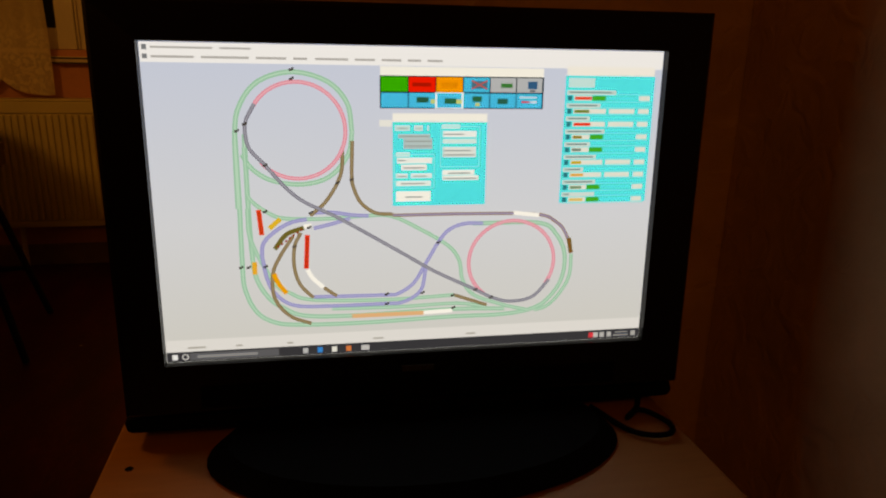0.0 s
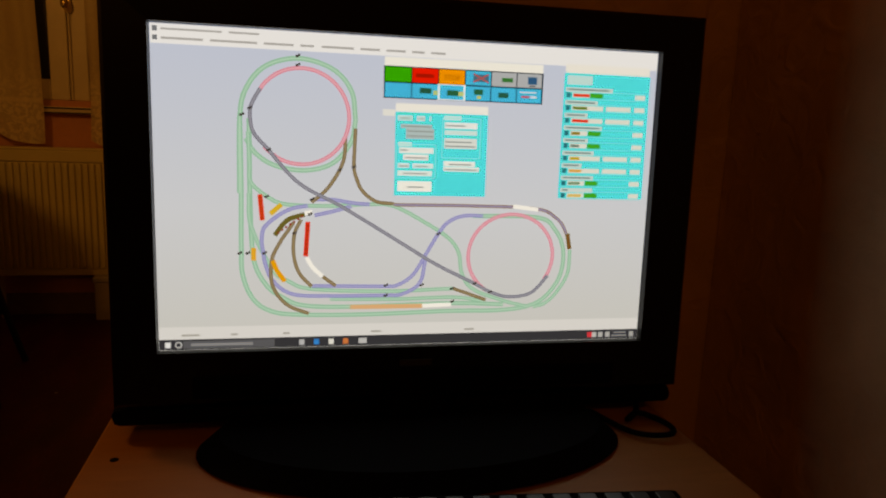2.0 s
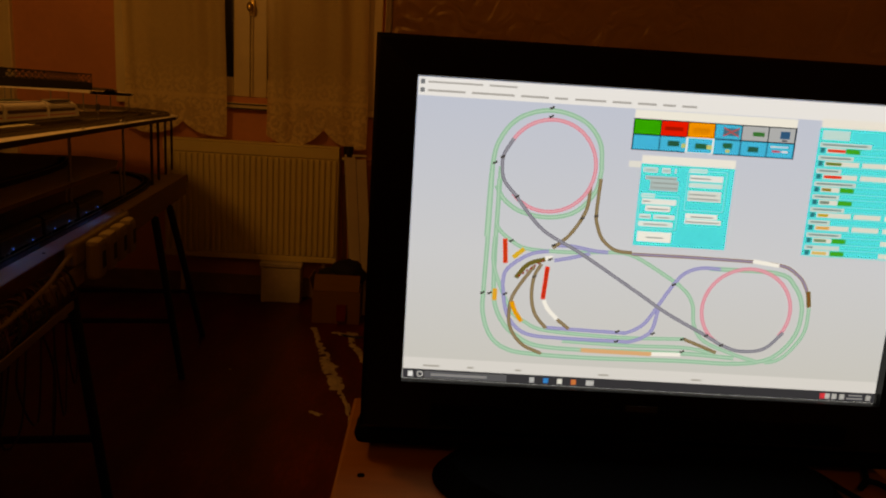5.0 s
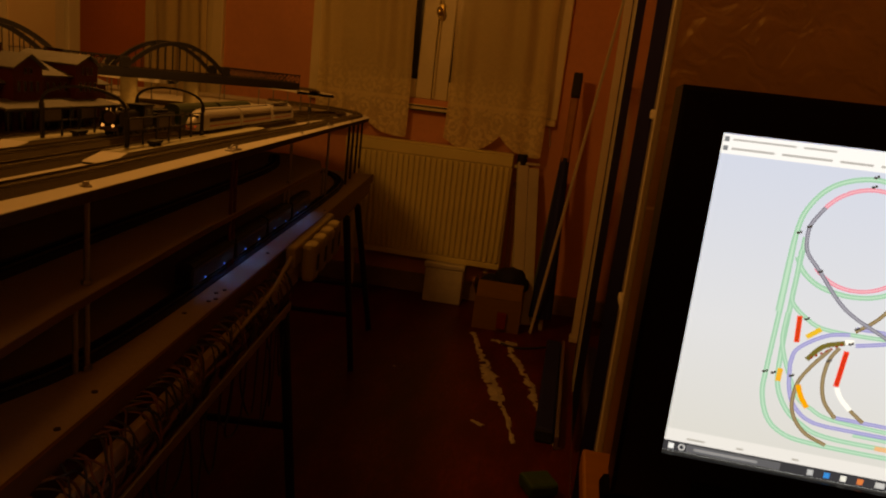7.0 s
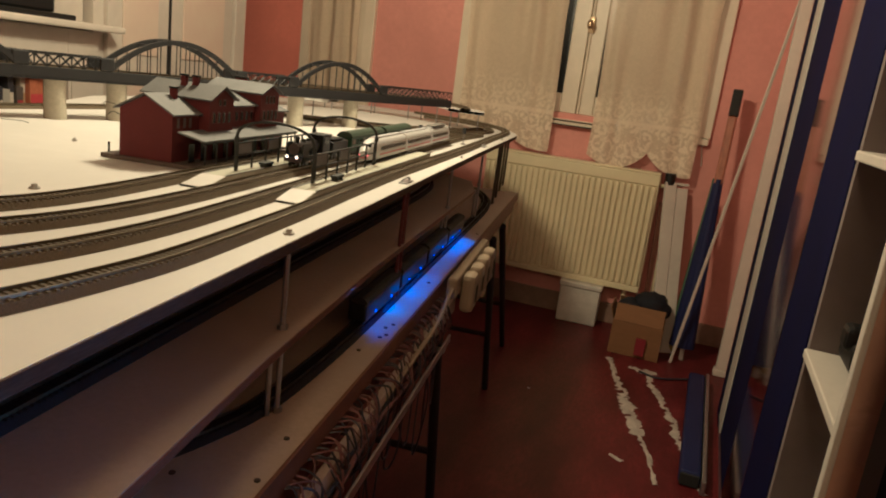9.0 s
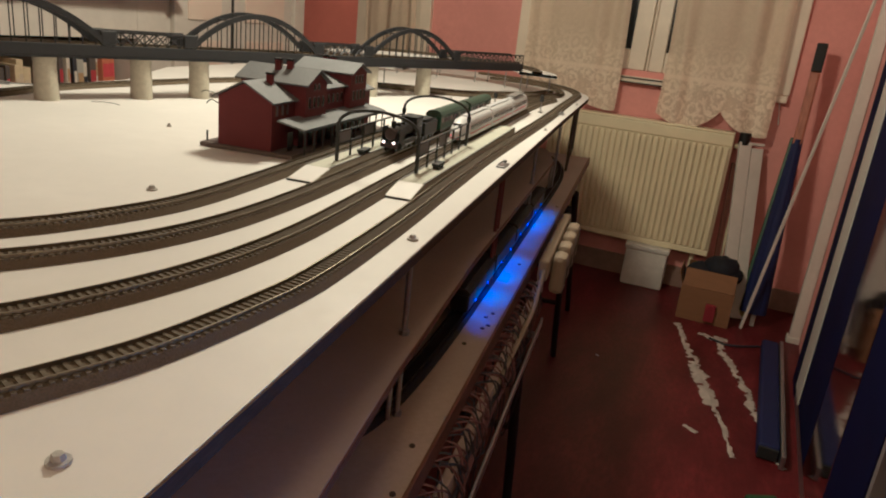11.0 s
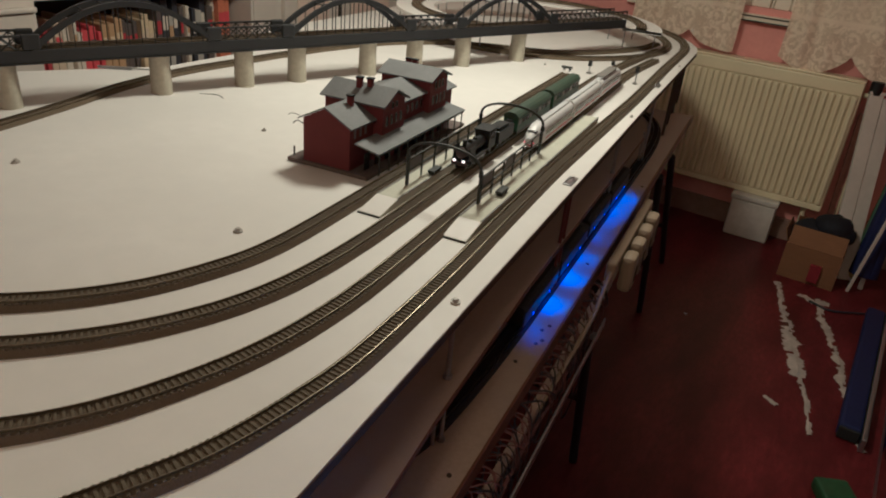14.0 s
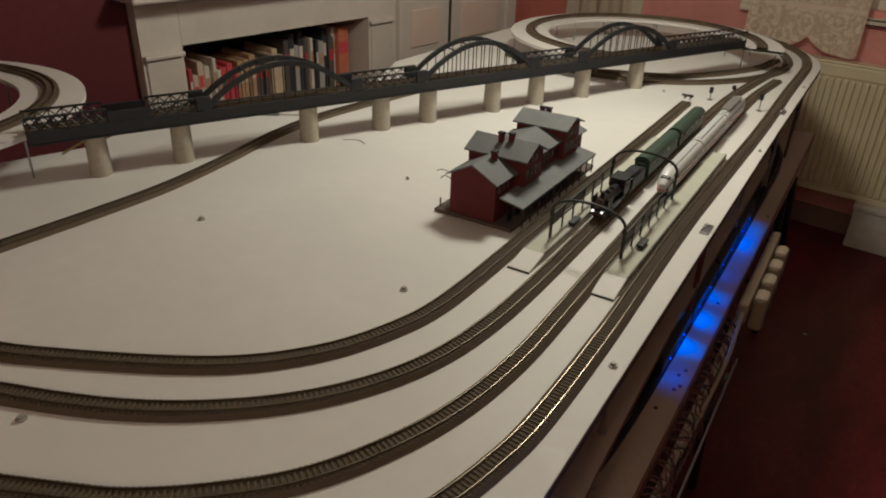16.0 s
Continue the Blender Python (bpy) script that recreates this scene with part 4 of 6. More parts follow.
for k in range(9):
    y = 41.2 + k * 12.4
    ribbon(bm, [(411, y), (470, y)], 0.6, 4, False)
    ribbon(bm, [(384, y + 7.2), (470, y + 7.2)], 0.6, 4.3, False)
screen_tiles("list_line", bm, (110, 230, 230))

# Cables and a mouse on the desk
DESK_TOP = ROOM @ Matrix.Translation((0.03, 0.03, -0.0278))
bm = bmesh.new()
tube(bm, curve_points([(0.31, 0.66, 0.752), (0.335, 0.60, 0.752), (0.37, 0.585, 0.754), (0.385, 0.61, 0.752), (0.36, 0.635, 0.758), (0.335, 0.615, 0.760), (0.37, 0.66, 0.752), (0.40, 0.74, 0.752)], 0.008), 0.0032, 8)
single("desk_cable", bm, DULL_BLACK, (0.36, 0.62, 0.7455), "black cable coiled on the desk beside the television", "cable", m=DESK_TOP, smooth=True)

single("desk_knot", rodded((-0.166, 0.652, 0.7174), (-0.166, 0.652, 0.7180), 0.0042, 10), DULL_BLACK, (-0.166, 0.652, 0.7174), "dark spot on the desktop by the television", "stain", m=ROOM)
keyboard = thing("keyboard", (0.115, 0.463, 0.7178), "black computer keyboard lying on the desk before the television", "keyboard", m=ROOM)
keyboard.matrix_world = ROOM @ pose(0.115, 0.456, 0.7178, 0, 0, -5.7)
part("body", boxed(-0.105, 0.335, 0.398, 0.530, 0.7180, 0.7310, 0.003), DULL_BLACK, keyboard)
key = finish(boxed(-0.0078, 0.0078, -0.0078, 0.0078, 0.0, 0.0055, 0.0012), "key", KEY)
for row in range(5):
    for k in range(18):
        share("key", key, keyboard, -0.2045 + 0.0190 * row * 0.15 + 0.0232 * k, -0.046 + 0.0230 * row, 0.0135)

# ---- layout table: three boards on rods and steel legs ----
ZT, ZM, ZL = 0.993, 0.880, 0.776
EDGE = -0.646
OUTLINE = [(EDGE, -0.15), (EDGE - 0.007, 2.0), (EDGE - 0.004, 2.66), (EDGE - 0.004, 2.84), (EDGE - 0.020, 2.94), (EDGE - 0.052, 3.03), (-0.745, 3.12), (-0.805, 3.21), (-0.88, 3.30), (-1.00, 3.40), (-1.20, 3.47), (-1.50, 3.47), (-1.84, 3.15), (-1.86, 1.95), (-1.70, 1.58),
           (-1.72, 1.36), (-1.90, 1.10), (-1.94, 0.98), (-1.91, 0.86), (-2.02, 0.55), (-2.05, -0.15)]
OUTLINE = [(x, lay(x, y)[1]) for x, y in OUTLINE]
table = thing("layout_table", (-1.2, 1.3, 0), "white model railway table on threaded rods and steel legs", "table", m=PLAIN)
part("top_board", slab(bmesh.new(), OUTLINE, ZT - 0.012, ZT), BOARD, table, "white upper board")
bm = bmesh.new()
sweep(bm, [Vector((EDGE + 0.0006 - x, y, ZT - 0.0075)) for x, y in ((0, -0.15), (0.007, 2.0), (0.004, 2.66), (0.004, 2.84))], [(0.0, -0.0045), (0.0012, -0.0045), (0.0012, 0.0070), (0.0, 0.0070)])
part("edge_strip", bm, BOARD_EDGE, table, "raw brown edge of the upper board")
MID_EDGE = [(-0.612, -0.15), (-0.628, 0.46), (-0.644, 0.72), (-0.656, 1.10), (-0.660, 2.05)]
part("middle_board", slab(bmesh.new(), MID_EDGE + [(-0.700, 2.22), (-0.80, 2.30), (-1.9, 2.3), (-1.9, -0.15)], ZM - 0.010, ZM), BEIGE, table, "beige middle board")
part("middle_edge", sweep(bmesh.new(), [Vector((x, y, ZM)) for x, y in MID_EDGE], [(0.0002, -0.0095), (0.0014, -0.0095), (0.0014, -0.001), (0.0002, -0.001)]), WOOD_EDGE, table)
part("lower_board", slab(bmesh.new(), [(-0.610, -0.15), (-0.610, 2.82), (-1.95, 2.82), (-1.95, -0.15)], ZL - 0.020, ZL), BEIGE, table, "beige lower board with screw holes")
part("lower_edge", boxed(-0.6098, -0.605, -0.15, 2.82, ZL - 0.026, ZL + 0.002, 0.001), WOOD_EDGE, table, "brown wooden lipping")
part("beam", boxed(-0.66, -0.625, -0.15, 2.9, ZL - 0.085, ZL - 0.0205), WOOD_EDGE, table)
part("rear_beam", boxed(-1.90, -1.86, -0.15, 2.9, ZL - 0.085, ZL - 0.0205), WOOD_EDGE, table)

ROD_Y = (0.797, 1.70, 2.15)
for y in ROD_Y:
    r = part("threaded_rod", rodded((-0.665, y, ZL), (-0.665, y, ZT - 0.0125), 0.0035, 8), STEEL, table)
    part("nut", rodded((-0.665, y, ZL + 0.0005), (-0.665, y, ZL + 0.006), 0.0062, 6), STEEL, r)
    part("nut", rodded((-0.665, y, ZM + 0.0005), (-0.665, y, ZM + 0.006), 0.0062, 6), STEEL, r)
    part("spacer_rod", rodded((-0.672, y - 0.012, ZL), (-0.672, y - 0.012, ZM - 0.0105), 0.0035, 8), STEEL, r)
for y in (1.266, 1.288):
    r = part("red_post", boxed(-0.663, -0.657, y - 0.003, y + 0.003, ZL, ZT - 0.0125, 0.002), RED_PAINT, table, "dark red wooden post")
for k, y in enumerate((2.48, 2.63, 2.80, 2.97)):
    part("thin_post", boxed(-0.664 - 0.010 * k, -0.656 - 0.010 * k, y - 0.005, y + 0.005, ZL, ZT - 0.0125, 0.002), RUST, table)
random.seed(3)
hole = finish(rodded((0, 0, 0.0002), (0, 0, 0.0016), 0.0035, 8), "screw_hole", RUST)
for x, y in ((-0.628, 0.745), (-0.628, 1.085), (-0.622, 1.10), (-0.632, 1.13), (-0.625, 1.15), (-0.64, 1.02), (-0.62, 0.66), (-0.70, 0.64), (-0.63, 1.42), (-0.622, 1.95)):
    share("screw_hole", hole, table, x + 1.2, y - 1.3, ZL)

# Steel legs
def leg_frame(y, splay):
    bm = bmesh.new()
    rod(bm, (-0.62, y, ZL - 0.085), (-0.61, y + splay, 0.0), 0.012)
    part("leg", bm, MATT_BLACK, table, "black steel tube leg", True)
    bm = bmesh.new()
    rod(bm, (-1.86, y, ZL - 0.085), (-1.87, y + splay, 0.0), 0.012)
    part("leg", bm, MATT_BLACK, table, "", True)
    part("cross_bar", rodded((-0.615, y + splay * 0.6, 0.28), (-1.866, y + splay * 0.6, 0.28), 0.009), MATT_BLACK, table)


for y, splay in ((0.45, -0.1), (1.52, 0.20), (2.32, 0.36), (2.55, 0.64)):
    leg_frame(y, splay)

# Wiring along the lower edge
duct = thing("cable_duct", (-0.575, 1.0, 0.69), "bundle of pink wires along a batten under the table", "cable duct")
part("batten", boxed(-0.596, -0.584, -0.1, 1.50, 0.700, 0.735, 0.002), BEIGE, duct)
part("metal_strip", boxed(-0.566, -0.562, -0.1, 1.36, 0.684, 0.700, 0.001), STEEL, duct, "bright metal strip")
part("bracket", boxed(-0.624, -0.562, 0.20, 0.225, 0.680, 0.6835), STEEL, duct)
part("bracket", boxed(-0.624, -0.562, 1.30, 1.325, 0.680, 0.6835), STEEL, duct)
random.seed(11)
pink, dark = bmesh.new(), bmesh.new()
for k in range(170):
    y = -0.05 + k * 0.0087 + random.uniform(-0.012, 0.012)
    a = random.uniform(0.006, 0.036)
    s = random.uniform(-0.05, 0.05)
    line = curve_points([(-0.614, y, 0.748), (-0.600 + random.uniform(0, 0.010), y + s * 0.3, 0.744 + a * 0.3), (-0.582 + random.uniform(-0.006, 0.006), y + s * 0.8, 0.728 + a * 0.5), (-0.569 - random.uniform(0, 0.012), y + s * 1.2, 0.706 + random.uniform(-0.01, 0.012)), (-0.588, y + s * 1.6, 0.690 - a * 0.5)], 0.007)
    tube(pink if k % 5 > 1 else dark, line, random.uniform(0.0009, 0.0017), 5)
for k in range(8):
    line = curve_points([(-0.575 - random.uniform(0, 0.02), -0.1 + 0.2 * j, 0.700 + random.uniform(-0.012, 0.030)) for j in range(8)], 0.02)
    tube(pink if k % 3 else dark, line, 0.0028, 6)
part("wire_tangle", pink, WIRE_PINK, duct, "tangled pink wires", True, "stuff")
part("dark_wire_tangle", dark, WIRE_DARK, duct, "tangled dark wires", True, "stuff")
for k in range(16):
    y = 0.35 + 0.07 * k
    line = curve_points([(-0.59, y, 0.69), (-0.60 + random.uniform(-0.02, 0.02), y + 0.04, 0.60 - random.uniform(0, 0.1)), (-0.61, y + 0.10, 0.56 - random.uniform(0, 0.15)), (-0.63, y + 0.2, 0.66)], 0.02)
    part("hanging_wire", tube(bmesh.new(), line, 0.0018, 5), WIRE_DARK, duct, "dark wire hanging below the table", True)

block = thing("socket_block", (-0.56, 1.60, 0.70), "row of beige plug-in power supplies on a batten", "power strip")
part("strip", boxed(-0.592, -0.5715, 1.40, 1.81, 0.752, 0.797, 0.006), PLUG, block)
part("cord", tube(bmesh.new(), curve_points([(-0.580, 1.401, 0.775), (-0.577, 1.34, 0.768), (-0.574, 1.25, 0.752), (-0.578, 1.12, 0.738), (-0.585, 0.98, 0.725)], 0.015), 0.0042, 8), PLUG, block, "beige cord", True)
for k in range(4):
    y = 1.475 + k * 0.082
    p = part("plug", boxed(-0.571, -0.541, y - 0.026, y + 0.026, 0.712, 0.795, 0.011), PLUG, block, "rounded beige plug")
    part("dark_slot", boxed(-0.5405, -0.5398, y - 0.012, y + 0.012, 0.735, 0.770, 0.0003), MATT_BLACK, p)

# ---- model railway ----
BED = [(-0.0172, 0.0), (0.0172, 0.0), (0.0130, 0.0068), (-0.0130, 0.0068)]


def arc(cx, cy, r, a0, a1, n=14):
    return [(cx + r * math.cos(radians(a0 + (a1 - a0) * k / n)), cy + r * math.sin(radians(a0 + (a1 - a0) * k / n))) for k in range(n + 1)]


TIE = finish(boxed(-0.0125, 0.0125, -0.0014, 0.0014, 0.0060, 0.0082), "sleeper", SLEEPER)


def track(points, z, label, near=None, ballast=BALLAST):
    """Ballasted track: bed, sleepers and two rails."""
    pts = [(*lay(p[0], p[1]), z) for p in points]
    line = curve_points(pts, 0.012)
    t = thing("railway_track", tuple(line[len(line) // 2]), label, "railway track", "model tracks", PLAIN)
    part("ballast_bed", sweep(bmesh.new(), line, BED), ballast, t)
    for side in (-1, 1):
        s = side * 0.00825
        part("rail", sweep(bmesh.new(), line, [(s - 0.0005, 0.0076), (s + 0.0005, 0.0076), (s + 0.0005, 0.0108), (s - 0.0005, 0.0108)]), RAIL, t)
    verts, faces = [], []
    ties = curve_points(pts, 0.0066)
    base = BASES[t.name]
    for i, p in enumerate(ties):
        d = (ties[min(i + 1, len(ties) - 1)] - ties[max(i - 1, 0)]).normalized()
        side = Vector((d.y, -d.x, 0))
        if near and near[0] < p.x < near[1] and p.y < near[2]:
            share("sleeper", TIE, t, *(p - base), math.degrees(math.atan2(d.y, d.x)) - 90)
            continue
        k = len(verts)
        for h in (0.0060, 0.0082):
            for a, b in ((-0.0125, -0.0014), (0.0125, -0.0014), (0.0125, 0.0014), (-0.0125, 0.0014)):
                verts.append(p - base + side * a + d * b + Vector((0, 0, h)))
        faces += [(k + 4, k + 5, k + 6, k + 7), (k, k + 1, k + 5, k + 4), (k + 1, k + 2, k + 6, k + 5), (k + 2, k + 3, k + 7, k + 6), (k + 3, k, k + 4, k + 7)]
    if not verts:
        return t
    me = bpy.data.meshes.new("far_sleeper_run")
    me.from_pydata(verts, [], faces)
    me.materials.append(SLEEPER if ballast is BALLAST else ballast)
    ob = new("far_sleeper_run", me)
    ob.parent = t
    tagged(ob, kind="stuff")
    return t


Z1 = ZT + 0.0003
track([(-1.95, 0.36), (-1.70, 0.345), (-1.50, 0.338), (-1.40, 0.346), (-1.316, 0.371), (-1.250, 0.403), (-1.185, 0.438), (-1.123, 0.474), (-1.066, 0.513), (-1.016, 0.560), (-0.972, 0.620), (-0.941, 0.690), (-0.923, 0.76), (-0.917, 0.86), (-0.917, 1.1), (-0.916, 1.6), (-0.917, 2.07)], Z1, "brown ballasted station siding ending at a buffer stop", (-1.35, 0, 1.75))
track([(-1.95, 0.275), (-1.60, 0.268), (-1.40, 0.278), (-1.31, 0.301), (-1.238, 0.330), (-1.172, 0.357), (-1.109, 0.387), (-1.054, 0.420), (-1.004, 0.458), (-0.956, 0.503), (-0.914, 0.555), (-0.879, 0.616), (-0.856, 0.680), (-0.843, 0.75), (-0.836, 0.84), (-0.834, 0.96), (-0.835, 1.2), (-0.835, 1.7), (-0.832, 2.02), (-0.824, 2.22), (-0.800, 2.46), (-0.768, 2.72)], Z1, "brown ballasted track curving past the platform", (-1.30, 0, 1.70))
track([(-1.95, 0.14), (-1.55, 0.135), (-1.35, 0.158), (-1.22, 0.196), (-1.11, 0.250), (-1.046, 0.281), (-0.995, 0.307), (-0.951, 0.339), (-0.912, 0.374), (-0.872, 0.416), (-0.839, 0.465), (-0.808, 0.532), (-0.788, 0.595), (-0.776, 0.660), (-0.769, 0.74), (-0.768, 0.84), (-0.770, 1.0), (-0.774, 1.4), (-0.776, 1.9), (-0.770, 2.25), (-0.745, 2.52)], Z1, "brown ballasted track carrying the white train", (-1.20, 0, 1.75))
track([(-1.95, 0.09), (-1.40, 0.088), (-1.15, 0.108), (-1.00, 0.150), (-0.89, 0.220), (-0.812, 0.310), (-0.757, 0.408), (-0.730, 0.470), (-0.709, 0.560), (-0.699, 0.650), (-0.697, 0.85), (-0.701, 1.05), (-0.703, 1.3), (-0.698, 1.6), (-0.692, 1.97), (-0.694, 2.4), (-0.692, 2.66), (-0.694, 2.82), (-0.715, 2.96), (-0.765, 3.08), (-0.86, 3.21), (-1.00, 3.30), (-1.20, 3.35)], Z1, "brown ballasted track along the table edge", (-1.10, 0, 1.80))
track([(-1.60, 0.10), (-1.592, 0.45), (-1.580, 0.66), (-1.578, 0.82), (-1.60, 0.99), (-1.632, 1.16), (-1.640, 1.33), (-1.622, 1.48), (-1.59, 1.68), (-1.55, 1.85), (-1.49, 2.02), (-1.38, 2.17), (-1.24, 2.265), (-1.10, 2.320), (-1.00, 2.385), (-0.90, 2.53), (-0.83, 2.68), (-0.80, 2.85)], Z1, "brown ballasted track running under the bridge")
track([(-1.60, 2.28), (-1.42, 2.225), (-1.25, 2.205), (-1.10, 2.235), (-0.98, 2.300), (-0.88, 2.400), (-0.80, 2.53), (-0.757, 2.70), (-0.765, 2.88), (-0.83, 3.03), (-0.95, 3.11), (-1.10, 3.14)], Z1 + 0.0004, "brown ballasted track curving round the far end")

# Buffer stop
stop_end = thing("buffer_stop", (-0.917, 2.085, ZT + 0.0115), "small dark buffer stop on the siding", "buffer stop")
part("beam", boxed(-0.933, -0.901, 2.078, 2.084, ZT + 0.020, ZT + 0.026, 0.001), IRON, stop_end)
for s in (-0.008, 0.008):
    bm = rodded((-0.917 + s, 2.080, ZT + 0.0115), (-0.917 + s, 2.080, ZT + 0.0195), 0.0016, 6)
    rod(bm, (-0.917 + s, 2.081, ZT + 0.022), (-0.917 + s, 2.098, ZT + 0.0115), 0.0014, 6)
    part("strut", bm, IRON, stop_end)


# Screws and clips that hold the board
def screw(x, y, big):
    t = thing("table_screw", (x, y, ZT), "small steel screw with a washer on the white board", "screw", "board screws")
    part("washer", rodded((x, y, ZT + 0.0002), (x, y, ZT + 0.0022), 0.0062 if big else 0.0042, 16), ZINC, t)
    part("head", rodded((x, y, ZT + 0.0023), (x, y, ZT + 0.0058), 0.0040 if big else 0.0025, 6, 0.0031 if big else 0.0020), ZINC, t)


for x, y, big in ((-0.665, 0.795, 1), (-0.990, 0.789, 1), (-1.418, 0.772, 1), (-1.233, 1.142, 0), (-1.178, 0.321, 1), (-0.700, 0.352, 1), (-1.007, 2.163, 0), (-0.664, 1.78, 0), (-0.662, 2.50, 0)):
    screw(x, y, big)
for x, y in ((-0.664, 1.273), (-0.672, 2.160)):
    t = thing("edge_clip", (x, y, ZT), "bent metal clip screwed near the table edge", "clip", "edge clips")
    part("plate", boxed(x - 0.008, x + 0.008, y - 0.022, y + 0.022, ZT + 0.0003, ZT + 0.0028, 0.0006), STEEL, t)
    part("loop", tube(bmesh.new(), curve_points([(x - 0.006, y - 0.012, ZT + 0.003), (x, y - 0.005, ZT + 0.009), (x + 0.004, y + 0.006, ZT + 0.008), (x, y + 0.014, ZT + 0.003)], 0.003), 0.0015), STEEL, t)
bm = rodded((-1.80, 1.245, ZT + 0.004), (-1.735, 1.285, ZT + 0.004), 0.0036, 8)
rod(bm, (-1.735, 1.285, ZT + 0.004), (-1.69, 1.312, ZT + 0.004), 0.0015, 6)
single("screwdriver", bm, STEEL, (-1.76, 1.27, ZT), "small grey screwdriver lying on the white board", "screwdriver")
bm = tube(bmesh.new(), curve_points([(-1.49, 1.245, ZT + 0.0012), (-1.46, 1.262, ZT + 0.0012), (-1.43, 1.252, ZT + 0.0012)], 0.006), 0.0008)
single("wire_offcut", bm, STEEL, (-1.46, 1.25, ZT), "thin offcut of grey wire on the white board", "wire")

# Long bridge
B0, B1 = Vector((*lay(-1.732, 0.788), 0)), Vector((*lay(-1.075, 2.172), 0))
BD = (B1 - B0).normalized()
BM = Matrix.Translation(B0) @ Matrix.Rotation(math.atan2(BD.y, BD.x), 4, "Z")
ZB = 1.077
S0, S1 = -0.112, 1.990
MID = 0.018
HALF = 0.028
bridge = thing("railway_bridge", (0.9, MID, ZT), "long grey model railway bridge with three arches", "bridge", m=BM)
part("deck", boxed(S0, S1, MID - HALF + 0.003, MID + HALF - 0.003, ZB + 0.008, ZB + 0.018), BRIDGE, bridge)
for side in (-1, 1):
    y = MID + side * HALF
    part("main_girder", boxed(S0, S1, y - 0.003, y + 0.003, ZB + 0.001, ZB + 0.024, 0.001), BRIDGE, bridge)
    part("flange", boxed(S0, S1, y - 0.005, y + 0.005, ZB - 0.0015, ZB + 0.0008), BRIDGE, bridge)
part("bridge_ballast", boxed(S0, S1, MID - 0.014, MID + 0.014, ZB + 0.0183, ZB + 0.024), BALLAST, bridge)
for side in (-1, 1):
    part("rail", boxed(S0, S1, MID + side * 0.00825 - 0.0007, MID + side * 0.00825 + 0.0007, ZB + 0.0243, ZB + 0.0275), RAIL, bridge)
TRUSSES = ((S0, 0.03), (0.112, 0.214), (0.563, 0.738), (1.089, 1.262), (1.631, S1))
for a, b in TRUSSES:
    for side in (-1, 1):
        y = MID + side * HALF
        n = max(3, round((b - a) / 0.024))
        bm = bmesh.new()
        box(bm, a, b, y - 0.0022, y + 0.0022, ZB + 0.048, ZB + 0.0520)
        for k in range(n):
            p, q = a + (b - a) * k / n, a + (b - a) * (k + 1) / n
            rod(bm, (p, y, ZB + 0.024), (q, y, ZB + 0.0485), 0.0013, 4)
            rod(bm, (q, y, ZB + 0.024), (p, y, ZB + 0.0485), 0.0013, 4)
            rod(bm, (q, y, ZB + 0.024), (q, y, ZB + 0.0485), 0.0011, 4)
        part("lattice_truss", bm, BRIDGE, bridge)
for side in (-1, 1):
    part("plate_wall", boxed(0.0305, 0.1115, MID + side * HALF - 0.002, MID + side * HALF + 0.002, ZB + 0.0245, ZB + 0.045), BRIDGE, bridge)
for a, b in ((0.214, 0.563), (0.738, 1.089), (1.262, 1.631)):
    c, w = (a + b) / 2, (b - a) / 2
    rise = 0.104
    for side in (-1, 1):
        y = MID + side * HALF
        bm = bmesh.new()
        n = 28
        line = [Vector((c - w + 2 * w * k / n, y, ZB + 0.024 + (rise - 0.024) * (1 - ((2 * k / n) - 1) ** 2))) for k in range(n + 1)]
        sweep(bm, line, [(-0.0035, -0.0065), (0.0035, -0.0065), (0.0035, 0.0045), (-0.0035, 0.0045)])
        rib_ = part("arch", bm, BRIDGE, bridge, "curved arch rib")
        for k in range(2, n - 1, 2):
            p = line[k]
            part("hanger", boxed(p.x - 0.0009, p.x + 0.0009, y - 0.0009, y + 0.0009, ZB + 0.0245, p.z - 0.006), BRIDGE, rib_)
        for x in (c - w, c + w):
            part("gusset", boxed(x - 0.016, x + 0.016, y - 0.0042, y + 0.0042, ZB + 0.0245, ZB + 0.053, 0.003), BRIDGE, rib_)
    for k in range(8, 21, 3):
        x = c - w + 2 * w * k / 28
        z = ZB + 0.024 + (rise - 0.024) * (1 - ((2 * k / 28) - 1) ** 2)
        part("wind_brace", rodded((x, MID - HALF + 0.004, z), (x, MID + HALF - 0.004, z), 0.0018, 6), BRIDGE, bridge)


def pillar_mesh():
    bm = bmesh.new()
    for z0, z1, r0, r1 in ((0.0, ZB - ZT - 0.0120, 0.0215, 0.0200), (ZB - ZT - 0.0118, ZB - ZT - 0.002, 0.0208, 0.0208)):
        bmesh.ops.create_cone(bm, cap_ends=True, segments=28, radius1=r0, radius2=r1, depth=z1 - z0, matrix=Matrix.Translation((0, 0, (z0 + z1) / 2)) @ Matrix.Diagonal((1.0, 1.2, 1, 1)))
    return finish(bm, "bridge_pillar", CONCRETE, True)


PM = pillar_mesh()
for s in (0.003, 0.166, 0.451, 0.639, 0.773, 0.975, 1.125, 1.296, 1.516):
    p = new("bridge_pillar", PM)
    p.matrix_world = BM @ Matrix.Translation((s, MID - 0.003, ZT))
    tagged(p, "pale grey cast bridge pillar on the white board", "pillar", "bridge pillars")


